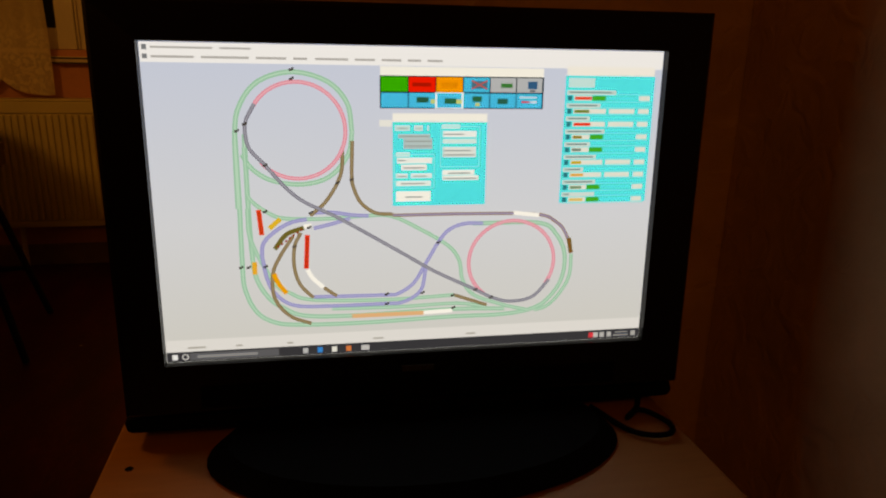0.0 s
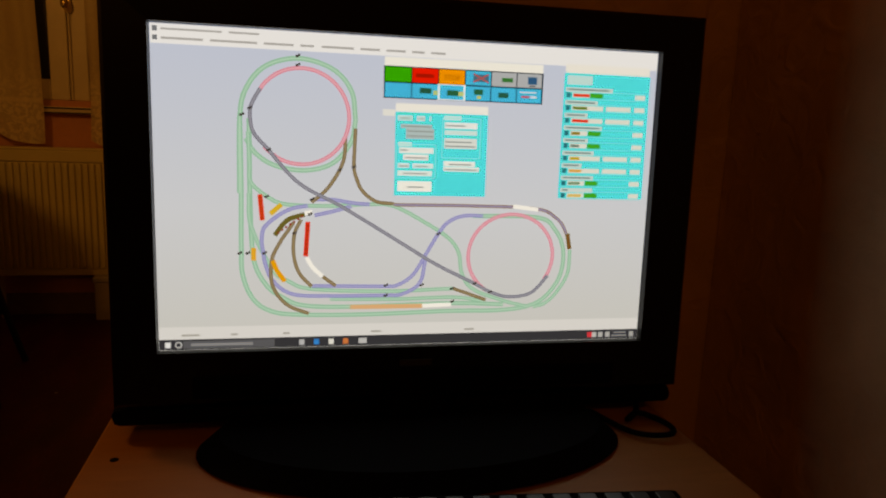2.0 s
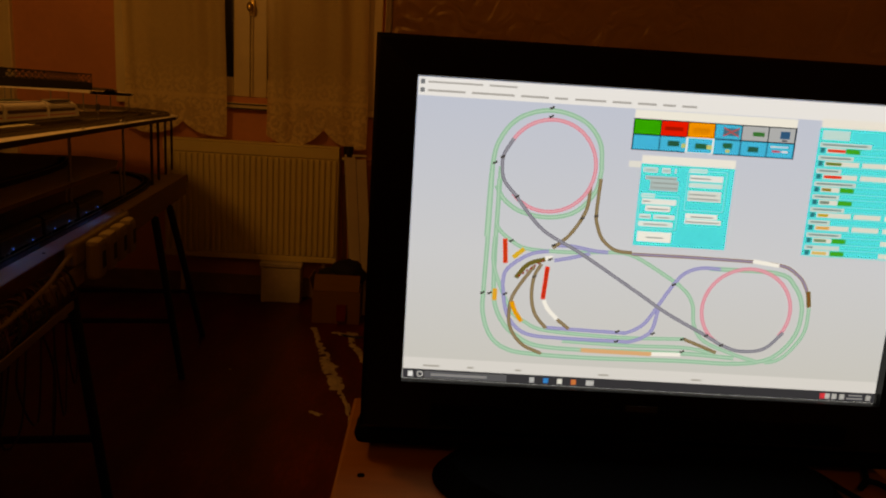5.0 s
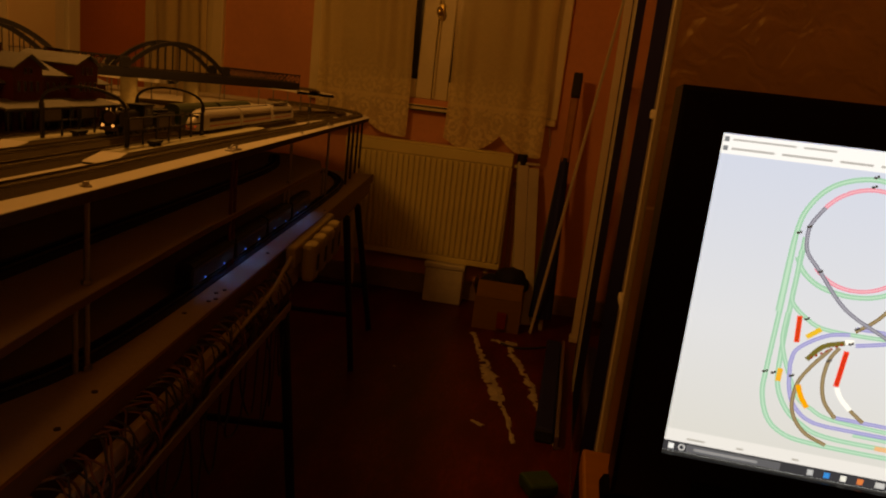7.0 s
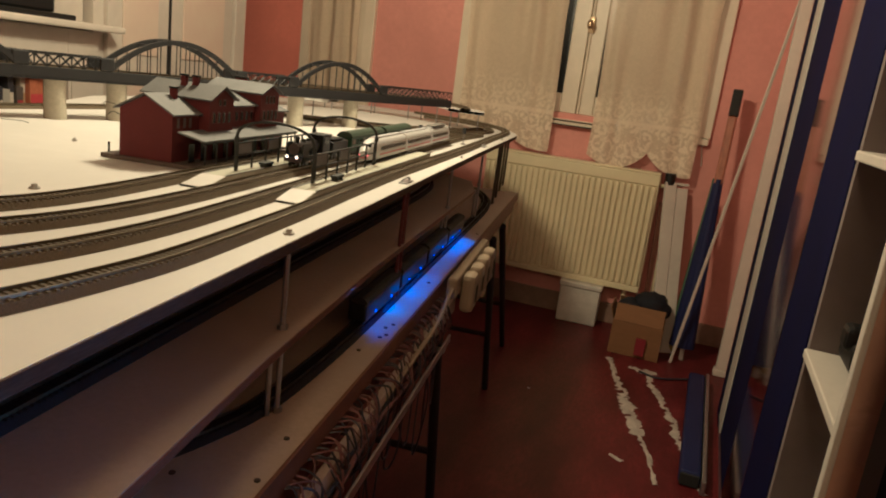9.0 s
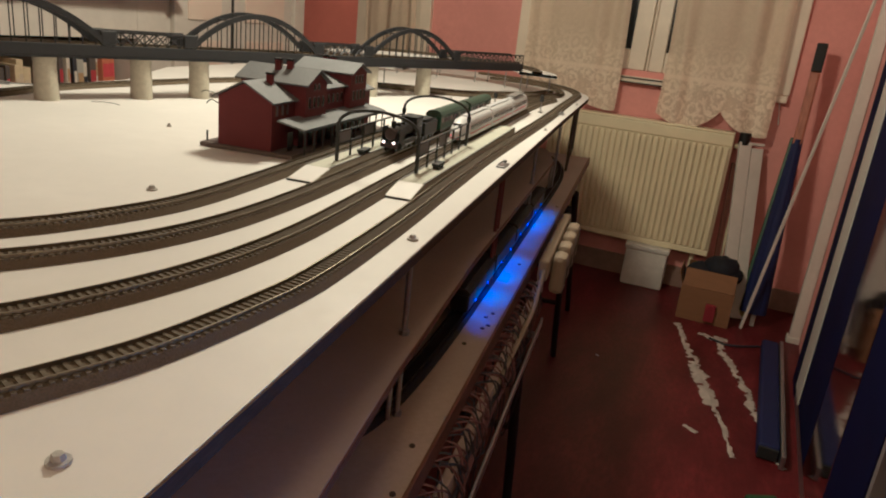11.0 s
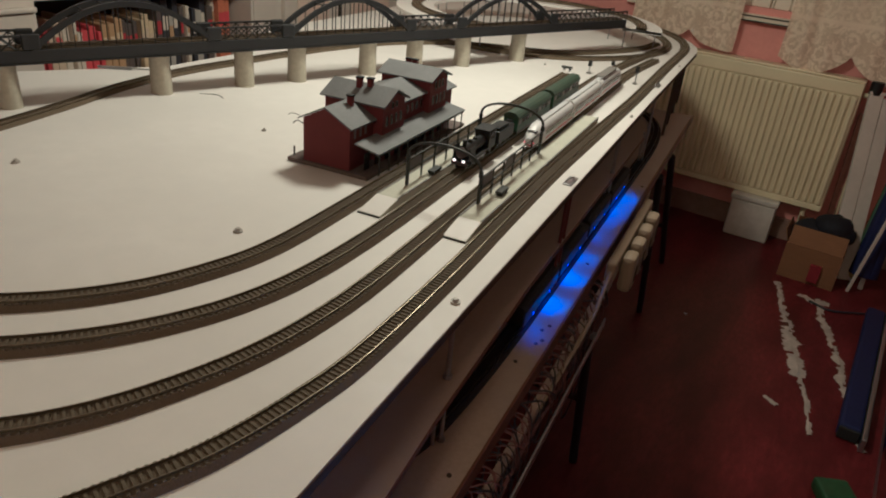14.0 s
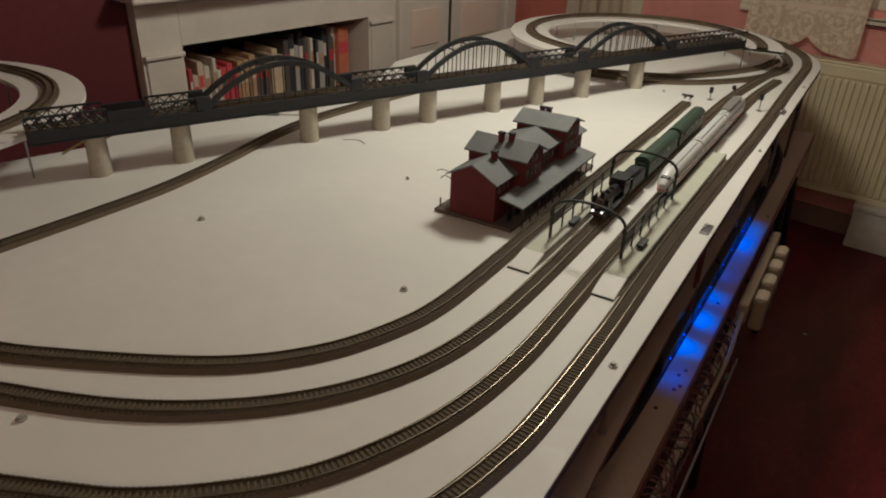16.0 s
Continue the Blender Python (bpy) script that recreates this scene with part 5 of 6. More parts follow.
# Raised rings for the loops at both ends
def loop_ring(cx, cy, r, z, label, a0=0, a1=360):
    t = thing("loop_ring", (cx, cy, ZT), label, "track ring")
    part("ring_board", ring_slab(bmesh.new(), cx, cy, r - 0.062, r + 0.070, z - 0.010, z, 96, a0, a1), BOARD, t, "white curved track board")
    part("ballast_bed", ring_slab(bmesh.new(), cx, cy, r - 0.0172, r + 0.0172, z + 0.0003, z + 0.0068, 96, a0, a1), BALLAST, t)
    for s in (-0.00825, 0.00825):
        part("rail", ring_slab(bmesh.new(), cx, cy, r + s - 0.0007, r + s + 0.0007, z + 0.007, z + 0.0112, 96, a0, a1), RAIL, t)
    for k in range(10):
        a = radians(a0 + (a1 - a0) * (k + 0.5) / 10)
        for rr in (r - 0.05, r + 0.055):
            part("support_rod", rodded((cx + rr * math.cos(a), cy + rr * math.sin(a), ZT), (cx + rr * math.cos(a), cy + rr * math.sin(a), z - 0.0105), 0.0022, 6), STEEL, t)
    return t


loop_ring(-1.215, 2.56, 0.395, 1.072, "white ring carrying a track loop at the far end", 4, 278)
t = loop_ring(-2.24, 0.56, 0.385, 1.086, "white ring carrying a track loop beside the dark red wall")
for a, b in (((-1.86, 0.62), (-1.86, 0.72)),):
    bm = boxed(-1.845, -1.825, 0.55, 0.65, ZT + 0.055, ZT + 0.075, 0.004)
    rod(bm, (-1.83, 0.57, ZT), (-1.835, 0.60, ZT + 0.056), 0.004)
    rod(bm, (-1.83, 0.64, ZT), (-1.835, 0.62, ZT + 0.056), 0.004)
    single("white_trestle", bm, BOARD, (-1.835, 0.6, ZT), "small white trestle beside the bridge end", "trestle")
bm = boxed(-0.05, 0.05, -0.006, 0.006, -0.001, 0.001, 0, pose(-1.80, 0.80, 1.045, 0, -28, 50))
YELLOW = material("yellow_tape", (0.55, 0.45, 0.05), 0.5, grain=0.3, scale=150, other=(0.08, 0.07, 0.03))
part("yellow_ramp", bm, YELLOW, t, "yellow and black striped strip")

# Station building
SX0, SX1 = -1.075, -0.977
station = thing("station_building", (-1.02, 1.25, ZT), "dark red brick model station with grey slate roofs", "building")
part("base_plate", boxed(-1.105, -0.946, 1.045, 1.440, ZT + 0.0003, ZT + 0.007, 0.001), material("station_base", (0.16, 0.13, 0.11), 0.8, grain=0.3, scale=200, bump=0.3), station, "dark station forecourt")
GROUND = ZT + 0.0072


def gable_along(x0, x1, y0, y1, eave, ridge, axis, hang=0.007, name="block"):
    """A block with a pitched roof; the ridge runs along axis."""
    bm = bmesh.new()
    if axis == "y":
        sect = [(x0, GROUND), (x1, GROUND), (x1, eave), ((x0 + x1) / 2, ridge), (x0, eave)]
        rows = [[bm.verts.new((a, y, z)) for a, z in sect] for y in (y0, y1)]
    else:
        sect = [(y0, GROUND), (y1, GROUND), (y1, eave), ((y0 + y1) / 2, ridge), (y0, eave)]
        rows = [[bm.verts.new((x, a, z)) for a, z in sect] for x in (x0, x1)]
    bm.faces.new(rows[0])
    bm.faces.new(rows[1][::-1])
    for k in range(5):
        bm.faces.new((rows[0][k], rows[0][(k + 1) % 5], rows[1][(k + 1) % 5], rows[1][k]))
    wall_ = part("brick_wall", bm, BRICK, station)
    lo, hi = (x0, x1) if axis == "y" else (y0, y1)
    mid, rise = (lo + hi) / 2, (ridge - eave) / ((hi - lo) / 2)
    for s in (-1, 1):
        bm = bmesh.new()
        end = (lo if s < 0 else hi) + s * hang
        quads = []
        for dz in (0.0006, 0.0032):
            ring = [(mid + s * 0.0002, ridge + dz), (end, eave - rise * hang + dz)]
            for e0 in ((y0 if axis == "y" else x0) - hang, (y1 if axis == "y" else x1) + hang):
                quads.append([bm.verts.new((a, e0, z) if axis == "y" else (e0, a, z)) for a, z in ring])
        a, b, c, d = quads
        for f in ((a[0], a[1], b[1], b[0]), (c[0], d[0], d[1], c[1]), (a[0], b[0], d[0], c[0]), (a[1], c[1], d[1], b[1]), (a[0], c[0], c[1], a[1]), (b[0], b[1], d[1], d[0])):
            bm.faces.new(f)
        part("roof_slope", bm, SLATE, station)
    return wall_


gable_along(SX0, -0.984, 1.050, 1.124, 1.075, 1.099, "y")
b2 = gable_along(-1.082, -0.966, 1.1245, 1.202, 1.099, 1.118, "x")
mid_ = gable_along(SX0, SX1, 1.2025, 1.302, 1.087, 1.105, "y")
b3 = gable_along(-1.072, -0.966, 1.3025, 1.378, 1.109, 1.124, "x")
gable_along(SX0, SX1, 1.3785, 1.430, 1.074, 1.092, "y")


def pane_row(wall_, xs, ys, z0, z1, w):
    """Small windows with pale frames on the side that faces the tracks."""
    for y in ys:
        f = part("window", boxed(xs, xs + 0.0012, y - w, y + w, z0, z1), CREAM_GLASS, wall_)
        part("pane", boxed(xs + 0.0013, xs + 0.0018, y - w * 0.72, y + w * 0.72, z0 + 0.0015, z1 - 0.0015), DARK_GLASS, f)


pane_row(b2, -0.966, (1.138, 1.154, 1.170, 1.187), 1.060, 1.078, 0.0034)
pane_row(b2, -0.966, (1.156, 1.170), 1.088, 1.099, 0.0030)
pane_row(mid_, -0.977, (1.216, 1.234, 1.252, 1.270, 1.288), 1.060, 1.076, 0.0034)
pane_row(b3, -0.966, (1.317, 1.334, 1.350, 1.367), 1.060, 1.078, 0.0034)
pane_row(b3, -0.966, (1.326, 1.341, 1.355), 1.090, 1.105, 0.0030)
for y in (1.065, 1.082, 1.098):
    f = part("window", boxed(-0.984, -0.9828, y - 0.003, y + 0.003, 1.053, 1.068), CREAM_GLASS, station)
for y in (1.075, 1.11, 1.145, 1.18, 1.215, 1.25, 1.285, 1.32, 1.355):
    part("arched_door", boxed(-0.9655, -0.9645, y - 0.008, y + 0.008, GROUND + 0.001, GROUND + 0.030), DARK_GLASS, station)
roof = boxed(0, 0.048, 1.055, 1.400, -0.0010, 0.0018)
bmesh.ops.rotate(roof, verts=roof.verts, cent=(0, 0, 0), matrix=Matrix.Rotation(radians(11), 3, "Y"))
bmesh.ops.translate(roof, verts=roof.verts, vec=(-0.978, 0, 1.0475))
canopy = part("platform_canopy", roof, SLATE, station, "sloping grey platform canopy")
for k in range(11):
    y = 1.062 + k * 0.033
    part("canopy_post", boxed(-0.9345, -0.9325, y - 0.001, y + 0.001, GROUND, 1.0380), IRON, canopy)
part("canopy_beam", boxed(-0.9350, -0.9322, 1.056, 1.399, 1.0345, 1.0378), IRON, canopy)
for x, y, z in ((-1.018, 1.104, 1.084), (-1.030, 1.152, 1.104), (-1.012, 1.158, 1.104), (-1.040, 1.352, 1.104), (-1.026, 1.352, 1.104)):
    c_ = part("chimney", boxed(x - 0.005, x + 0.005, y - 0.004, y + 0.004, z, z + 0.026, 0.0006), BRICK, station)
    part("chimney_cap", boxed(x - 0.006, x + 0.006, y - 0.005, y + 0.005, z + 0.0262, z + 0.029), MATT_BLACK, c_)
bm = rodded((-1.100, 1.060, GROUND), (-1.100, 1.060, GROUND + 0.016), 0.0016, 8)
single("tiny_post", bm, MATT_BLACK, (-1.10, 1.06, GROUND), "tiny dark post on the station base", "post")
part("wall_lamp", tube(bmesh.new(), curve_points([(-1.0755, 1.056, 1.060), (-1.088, 1.052, 1.066), (-1.096, 1.050, 1.060)], 0.003), 0.0008), IRON, station)
part("roof_horn", tube(bmesh.new(), curve_points([(-1.079, 1.046, 1.078), (-1.092, 1.042, 1.080), (-1.098, 1.040, 1.077)], 0.002), 0.0006), IRON, station)


# Platforms with railings and arched gantries
def platform(xc, half, y0, y1, label):
    p = thing("station_platform", (xc, (y0 + y1) / 2, ZT), label, "platform", "model platforms")
    top = ZT + 0.0115
    bm = bmesh.new()
    sect = [(y0, ZT + 0.0004), (y0, ZT + 0.002), (y0 + 0.055, top), (y1, top), (y1, ZT + 0.0004)]
    rows = [[bm.verts.new((x, y, z)) for y, z in sect] for x in (xc - half, xc + half)]
    bm.faces.new(rows[0])
    bm.faces.new(rows[1][::-1])
    for k in range(5):
        bm.faces.new((rows[0][k], rows[0][(k + 1) % 5], rows[1][(k + 1) % 5], rows[1][k]))
    part("surface", bm, PLATFORM, p)
    for s in (-1, 1):
        part("edge_strip", boxed(xc + s * (half - 0.001) - 0.0012, xc + s * (half - 0.001) + 0.0012, y0 + 0.056, y1, top + 0.0002, top + 0.0012), MESH_PANE, p)
    bm = bmesh.new()
    rows = [[bm.verts.new((x, y, z)) for y, z in ((y0 + 0.001, ZT + 0.0026), (y0 + 0.054, top + 0.0004), (y0 + 0.054, top - 0.0002), (y0 + 0.001, ZT + 0.0022))] for x in (xc - half + 0.001, xc + half - 0.001)]
    bm.faces.new(rows[0])
    bm.faces.new(rows[1][::-1])
    for k in range(4):
        bm.faces.new((rows[0][k], rows[0][(k + 1) % 4], rows[1][(k + 1) % 4], rows[1][k]))
    part("ramp", bm, BOARD, p, "whitish sloping end")
    part("ramp_lip", boxed(xc - half, xc + half, y0 - 0.0025, y0 - 0.0002, ZT + 0.0003, ZT + 0.0022), MATT_BLACK, p)
    return p


platform(-0.876, 0.019, 0.936, 1.70, "pale platform between the tracks with a sloping end")
platform(-0.737, 0.0185, 0.938, 1.680, "pale island platform with a sloping end")
PTOP = ZT + 0.0117


def railing(x, y0, y1, label):
    t = thing("platform_railing", (x, y0, PTOP), label, "railing", "platform railings")
    n = 6
    for k in range(n + 1):
        y = y0 + (y1 - y0) * k / n
        part("post", boxed(x - 0.0013, x + 0.0013, y - 0.0013, y + 0.0013, PTOP, PTOP + 0.040), IRON, t)
    for z in (0.0405, 0.022):
        part("top_rail", boxed(x - 0.0012, x + 0.0012, y0 - 0.001, y1 + 0.001, PTOP + z, PTOP + z + 0.0022), IRON, t)
    part("sign_panel", boxed(x - 0.0004, x + 0.0004, y0 + 0.004, y0 + 0.046, PTOP + 0.024, PTOP + 0.040), MESH_PANE, t, "grey name panel without lettering")
    part("sign_panel", boxed(x - 0.0004, x + 0.0004, y0 + 0.105, y0 + 0.150, PTOP + 0.024, PTOP + 0.040), MESH_PANE, t)


railing(-0.875, 1.058, 1.345, "dark iron platform railing with panels")
railing(-0.750, 1.062, 1.345, "dark iron railing on the island platform")
for y in (1.055, 1.348):
    g = thing("arched_gantry", (-0.81, y, PTOP), "dark iron arch spanning the tracks between the platforms", "gantry", "arched gantries")
    for x in (-0.875, -0.750):
        part("column", boxed(x - 0.0018, x + 0.0018, y - 0.0018, y + 0.0018, PTOP, PTOP + 0.0425), IRON, g)
        part("bracket", boxed(x - 0.0035, x + 0.0035, y - 0.0022, y + 0.0022, PTOP + 0.0426, PTOP + 0.052, 0.001), IRON, g)
    bm = bmesh.new()
    line = [Vector((-0.8125 - 0.0625 * math.cos(math.pi * k / 20), y, PTOP + 0.050 + 0.030 * math.sin(math.pi * k / 20) ** 0.8)) for k in range(21)]
    sweep(bm, line, [(-0.0016, -0.002), (0.0016, -0.002), (0.0016, 0.002), (-0.0016, 0.002)])
    part("arch", bm, IRON, g)
for x, y in ((-0.862, 1.130), (-0.735, 1.118)):
    b = thing("platform_bench", (x, y, PTOP), "tiny dark platform bench", "bench", "platform benches")
    part("seat", boxed(x - 0.006, x + 0.006, y - 0.016, y + 0.016, PTOP + 0.0045, PTOP + 0.0085, 0.0006), IRON, b)
    for s in (-0.011, 0.011):
        part("foot", boxed(x - 0.005, x + 0.005, y + s - 0.0012, y + s + 0.0012, PTOP, PTOP + 0.0044), IRON, b)


# Signals
def signal(x, y, h, head, label):
    s = thing("railway_signal", (x, y, ZT), label, "signal", "railway signals")
    part("foot", boxed(x - 0.006, x + 0.006, y - 0.006, y + 0.006, ZT + 0.0003, ZT + 0.004, 0.001), MESH_PANE, s)
    part("mast", rodded((x, y, ZT + 0.004), (x, y, ZT + h), 0.0016, 8), STEEL, s)
    part("head", boxed(x - 0.005, x + 0.005, y - 0.004, y + 0.004, ZT + h - 0.002, ZT + h + head, 0.001), MATT_BLACK, s)


signal(-0.871, 2.159, 0.024, 0.014, "small signal with a dark head")
signal(-0.730, 2.132, 0.034, 0.016, "small signal with a dark head")
signal(-0.832, 2.291, 0.012, 0.010, "low signal with a dark head")

# ---- trains ----
def wheelset(parent, x, y, z, r):
    for s in (-1, 1):
        part("wheel", rodded((x + s * 0.0068, y, z + r), (x + s * 0.0095, y, z + r), r, 14), LOCO_BLACK, parent)


RT = ZT + 0.0117
XB, YL = -0.835, 1.17
loco = thing("steam_locomotive", (XB, YL, RT), "black model steam locomotive with lit headlamps", "locomotive")
part("frame", boxed(XB - 0.011, XB + 0.011, YL, YL + 0.135, RT + 0.010, RT + 0.016, 0.001), LOCO_BLACK, loco)
bm = rodded((XB, YL + 0.006, RT + 0.030), (XB, YL + 0.092, RT + 0.030), 0.0105, 20)
part("boiler", bm, LOCO_BLACK, loco, "", True)
bm = rodded((XB, YL + 0.001, RT + 0.030), (XB, YL + 0.0058, RT + 0.030), 0.0098, 20)
part("smokebox_door", bm, RUST, loco, "", True)
part("chimney", rodded((XB, YL + 0.014, RT + 0.039), (XB, YL + 0.014, RT + 0.050), 0.0035, 12, 0.0042), LOCO_BLACK, loco)
for y, r in ((0.038, 0.0050), (0.060, 0.0045)):
    part("dome", ball(bmesh.new(), (XB, YL + y, RT + 0.041), r), LOCO_BLACK, loco, "", True)
part("cab", boxed(XB - 0.0145, XB + 0.0145, YL + 0.093, YL + 0.128, RT + 0.0165, RT + 0.047, 0.001), LOCO_BLACK, loco)
part("cab_roof", boxed(XB - 0.0160, XB + 0.0160, YL + 0.089, YL + 0.133, RT + 0.0472, RT + 0.050, 0.001), MATT_BLACK, loco)
for s in (-1, 1):
    part("running_board", boxed(XB + s * 0.0125 - 0.004, XB + s * 0.0125 + 0.004, YL + 0.004, YL + 0.0925, RT + 0.0165, RT + 0.0190), LOCO_BLACK, loco)
    part("smoke_deflector", boxed(XB + s * 0.0150 - 0.0005, XB + s * 0.0150 + 0.0005, YL + 0.004, YL + 0.030, RT + 0.0192, RT + 0.040), LOCO_BLACK, loco)
    part("cylinder", rodded((XB + s * 0.0125, YL + 0.012, RT + 0.011), (XB + s * 0.0125, YL + 0.030, RT + 0.011), 0.0050, 12), LOCO_BLACK, loco)
    part("cab_window", boxed(XB + s * 0.0146 - 0.0002, XB + s * 0.0146 + 0.0003, YL + 0.101, YL + 0.118, RT + 0.033, RT + 0.043), DARK_GLASS, loco)
    part("headlamp", ball(bmesh.new(), (XB + s * 0.0085, YL - 0.0045, RT + 0.0175), 0.0024), glow("headlamp", (1.0, 0.42, 0.13), 5.0), loco, "shining white headlamp", True)
    part("coupling_rod", boxed(XB + s * 0.0125 - 0.0006, XB + s * 0.0125 + 0.0006, YL + 0.030, YL + 0.088, RT + 0.0080, RT + 0.0098), STEEL, loco)
part("buffer_beam", boxed(XB - 0.0150, XB + 0.0150, YL - 0.002, YL + 0.0, RT + 0.0085, RT + 0.0150), RUST, loco)
for y in (0.040, 0.062, 0.084):
    wheelset(loco, XB, YL + y, RT, 0.0095)
for y in (0.010, 0.024, 0.115):
    wheelset(loco, XB, YL + y, RT, 0.0052)

tender = thing("tender", (XB, YL + 0.18, RT), "black model coal tender behind the locomotive", "tender")
part("tank", boxed(XB - 0.0145, XB + 0.0145, YL + 0.141, YL + 0.222, RT + 0.010, RT + 0.034, 0.0015), LOCO_BLACK, tender)
bm = boxed(XB - 0.0120, XB + 0.0120, YL + 0.146, YL + 0.200, RT + 0.0342, RT + 0.040, 0.003)
part("coal", bm, MATT_BLACK, tender)
for y in (0.152, 0.170, 0.195, 0.212):
    wheelset(tender, XB, YL + y, RT, 0.0055)


def coach_shell(x, y0, y1, low, eave, top, half, bm=None):
    bm = bmesh.new() if bm is None else bm
    sect = [(-half, low), (half, low), (half, eave), (half * 0.75, eave + (top - eave) * 0.62), (half * 0.35, top), (-half * 0.35, top), (-half * 0.75, eave + (top - eave) * 0.62), (-half, eave)]
    rows = [[bm.verts.new((x + a, y, b)) for a, b in sect] for y in (y0, y1)]
    bm.faces.new(rows[0][::-1])
    bm.faces.new(rows[1])
    for k in range(len(sect)):
        bm.faces.new((rows[0][k], rows[0][(k + 1) % len(sect)], rows[1][(k + 1) % len(sect)], rows[1][k]))
    return bm


def green_coach(y0):
    y1 = y0 + 0.215
    c = thing("passenger_coach", (XB, (y0 + y1) / 2, RT), "dark green model passenger coach", "railway coach", "green coaches")
    part("body", boxed(XB - 0.0155, XB + 0.0155, y0, y1, RT + 0.010, RT + 0.036, 0.001), COACH_GREEN, c)
    part("roof", coach_shell(XB, y0 - 0.001, y1 + 0.001, RT + 0.0362, RT + 0.039, RT + 0.0475, 0.0165), COACH_ROOF, c, "rounded dark roof")
    for s in (-1, 1):
        for k in range(10):
            y = y0 + 0.014 + k * (0.187 / 9)
            part("window", boxed(XB + s * 0.0157 - 0.0003, XB + s * 0.0157 + 0.0003, y - 0.0062, y + 0.0062, RT + 0.0235, RT + 0.0325), DARK_GLASS if k % 3 else CREAM_GLASS, c)
        part("sole_bar", boxed(XB + s * 0.0145 - 0.0012, XB + s * 0.0145 + 0.0012, y0, y1, RT + 0.0065, RT + 0.0098), LOCO_BLACK, c)
    for y in (y0 + 0.030, y0 + 0.048, y1 - 0.048, y1 - 0.030):
        wheelset(c, XB, y, RT, 0.0053)
    for y in (y0 - 0.005, y1 + 0.005):
        part("gangway", boxed(XB - 0.006, XB + 0.006, y - 0.004, y + 0.004, RT + 0.012, RT + 0.034), MATT_BLACK, c)


for k in range(2):
    green_coach(YL + 0.238 + k * 0.232)

XI = -0.774
NOSE = 1.350


def white_car(y0, y1, nose, tail):
    c = thing("express_train_car", (XI, (y0 + y1) / 2, RT), "white model express train car with a dark window band", "railway coach", "white express train")
    half, low, eave, top = 0.0160, RT + 0.006, RT + 0.033, RT + 0.044
    bm = bmesh.new()
    sect = [(-half, 0.0), (half, 0.0), (half * 1.02, 0.6), (half * 0.82, 0.86), (half * 0.35, 1.0), (-half * 0.35, 1.0), (-half * 0.82, 0.86), (-half * 1.02, 0.6)]
    stations = [(y0, 1.0, 1.0), (y1, 1.0, 1.0)]
    if nose:
        stations = [(y0, 0.45, 0.42), (y0 + 0.008, 0.70, 0.58), (y0 + 0.024, 0.90, 0.84), (y0 + 0.045, 1.0, 1.0), (y1, 1.0, 1.0)]
    if tail:
        stations = [(y0, 1.0, 1.0), (y1 - 0.045, 1.0, 1.0), (y1 - 0.024, 0.90, 0.84), (y1 - 0.008, 0.70, 0.58), (y1, 0.45, 0.42)]
    rows = [[bm.verts.new((XI + a * w, y, low + (top - low) * b * h)) for a, b in sect] for y, w, h in stations]
    bm.faces.new(rows[0][::-1])
    bm.faces.new(rows[-1])
    for r, q in zip(rows, rows[1:]):
        for k in range(8):
            bm.faces.new((r[k], r[(k + 1) % 8], q[(k + 1) % 8], q[k]))
    part("body", bm, TRAIN_WHITE, c, "", True)
    a, b = y0 + (0.055 if nose else 0.008), y1 - (0.055 if tail else 0.008)
    for s in (-1, 1):
        part("window_band", boxed(XI + s * 0.0165 - 0.0005, XI + s * 0.0165 + 0.0005, a, b, RT + 0.0215, RT + 0.0285), DARK_GLASS, c, "dark window band")
        part("red_line", boxed(XI + s * 0.0164 - 0.0003, XI + s * 0.0164 + 0.0003, a, b, RT + 0.0125, RT + 0.0145), TRAIN_RED, c)
    part("roof_panel", boxed(XI - 0.006, XI + 0.006, a, b, top + 0.0002, top + 0.0022, 0.0008), TRAIN_ROOF, c)
    if tail:
        part("roof_equipment", boxed(XI - 0.011, XI + 0.011, a + 0.02, b - 0.02, top + 0.0024, top + 0.006, 0.001), MESH_PANE, c)
    if nose:
        part("windscreen", boxed(XI - 0.0090, XI + 0.0090, y0 + 0.013, y0 + 0.020, RT + 0.0290, RT + 0.0345, 0.001), DARK_GLASS, c)
        for s in (-1, 1):
            part("tail_lamp", ball(bmesh.new(), (XI + s * 0.0075, y0 + 0.002, RT + 0.014), 0.0018), glow("tail_lamp", (1.0, 0.06, 0.03), 3.0), c, "red tail lamp")
        part("red_nose_band", boxed(XI - 0.0085, XI + 0.0085, y0 - 0.0008, y0 + 0.004, RT + 0.0085, RT + 0.0105), TRAIN_RED, c)
    for y in (y0 + 0.05, y0 + 0.068, y1 - 0.068, y1 - 0.05):
        wheelset(c, XI, y, RT, 0.0053)


white_car(NOSE, NOSE + 0.245, True, False)
white_car(NOSE + 0.250, NOSE + 0.485, False, False)
white_car(NOSE + 0.490, NOSE + 0.735, False, True)

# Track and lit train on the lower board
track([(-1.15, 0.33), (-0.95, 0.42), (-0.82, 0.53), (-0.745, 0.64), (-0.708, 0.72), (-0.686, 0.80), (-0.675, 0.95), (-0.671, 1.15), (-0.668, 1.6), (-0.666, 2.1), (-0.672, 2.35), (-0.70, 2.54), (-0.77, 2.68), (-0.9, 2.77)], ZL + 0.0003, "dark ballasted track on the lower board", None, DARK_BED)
# near-black band along the back of the middle board, built as a track
track([(-0.768, -0.1), (-0.766, 0.4), (-0.765, 0.9), (-0.765, 1.5), (-0.775, 1.9), (-0.83, 2.15)], ZM + 0.0003, "near-black band with rails on the middle board", None, DARK_BED)
LT = ZL + 0.0120
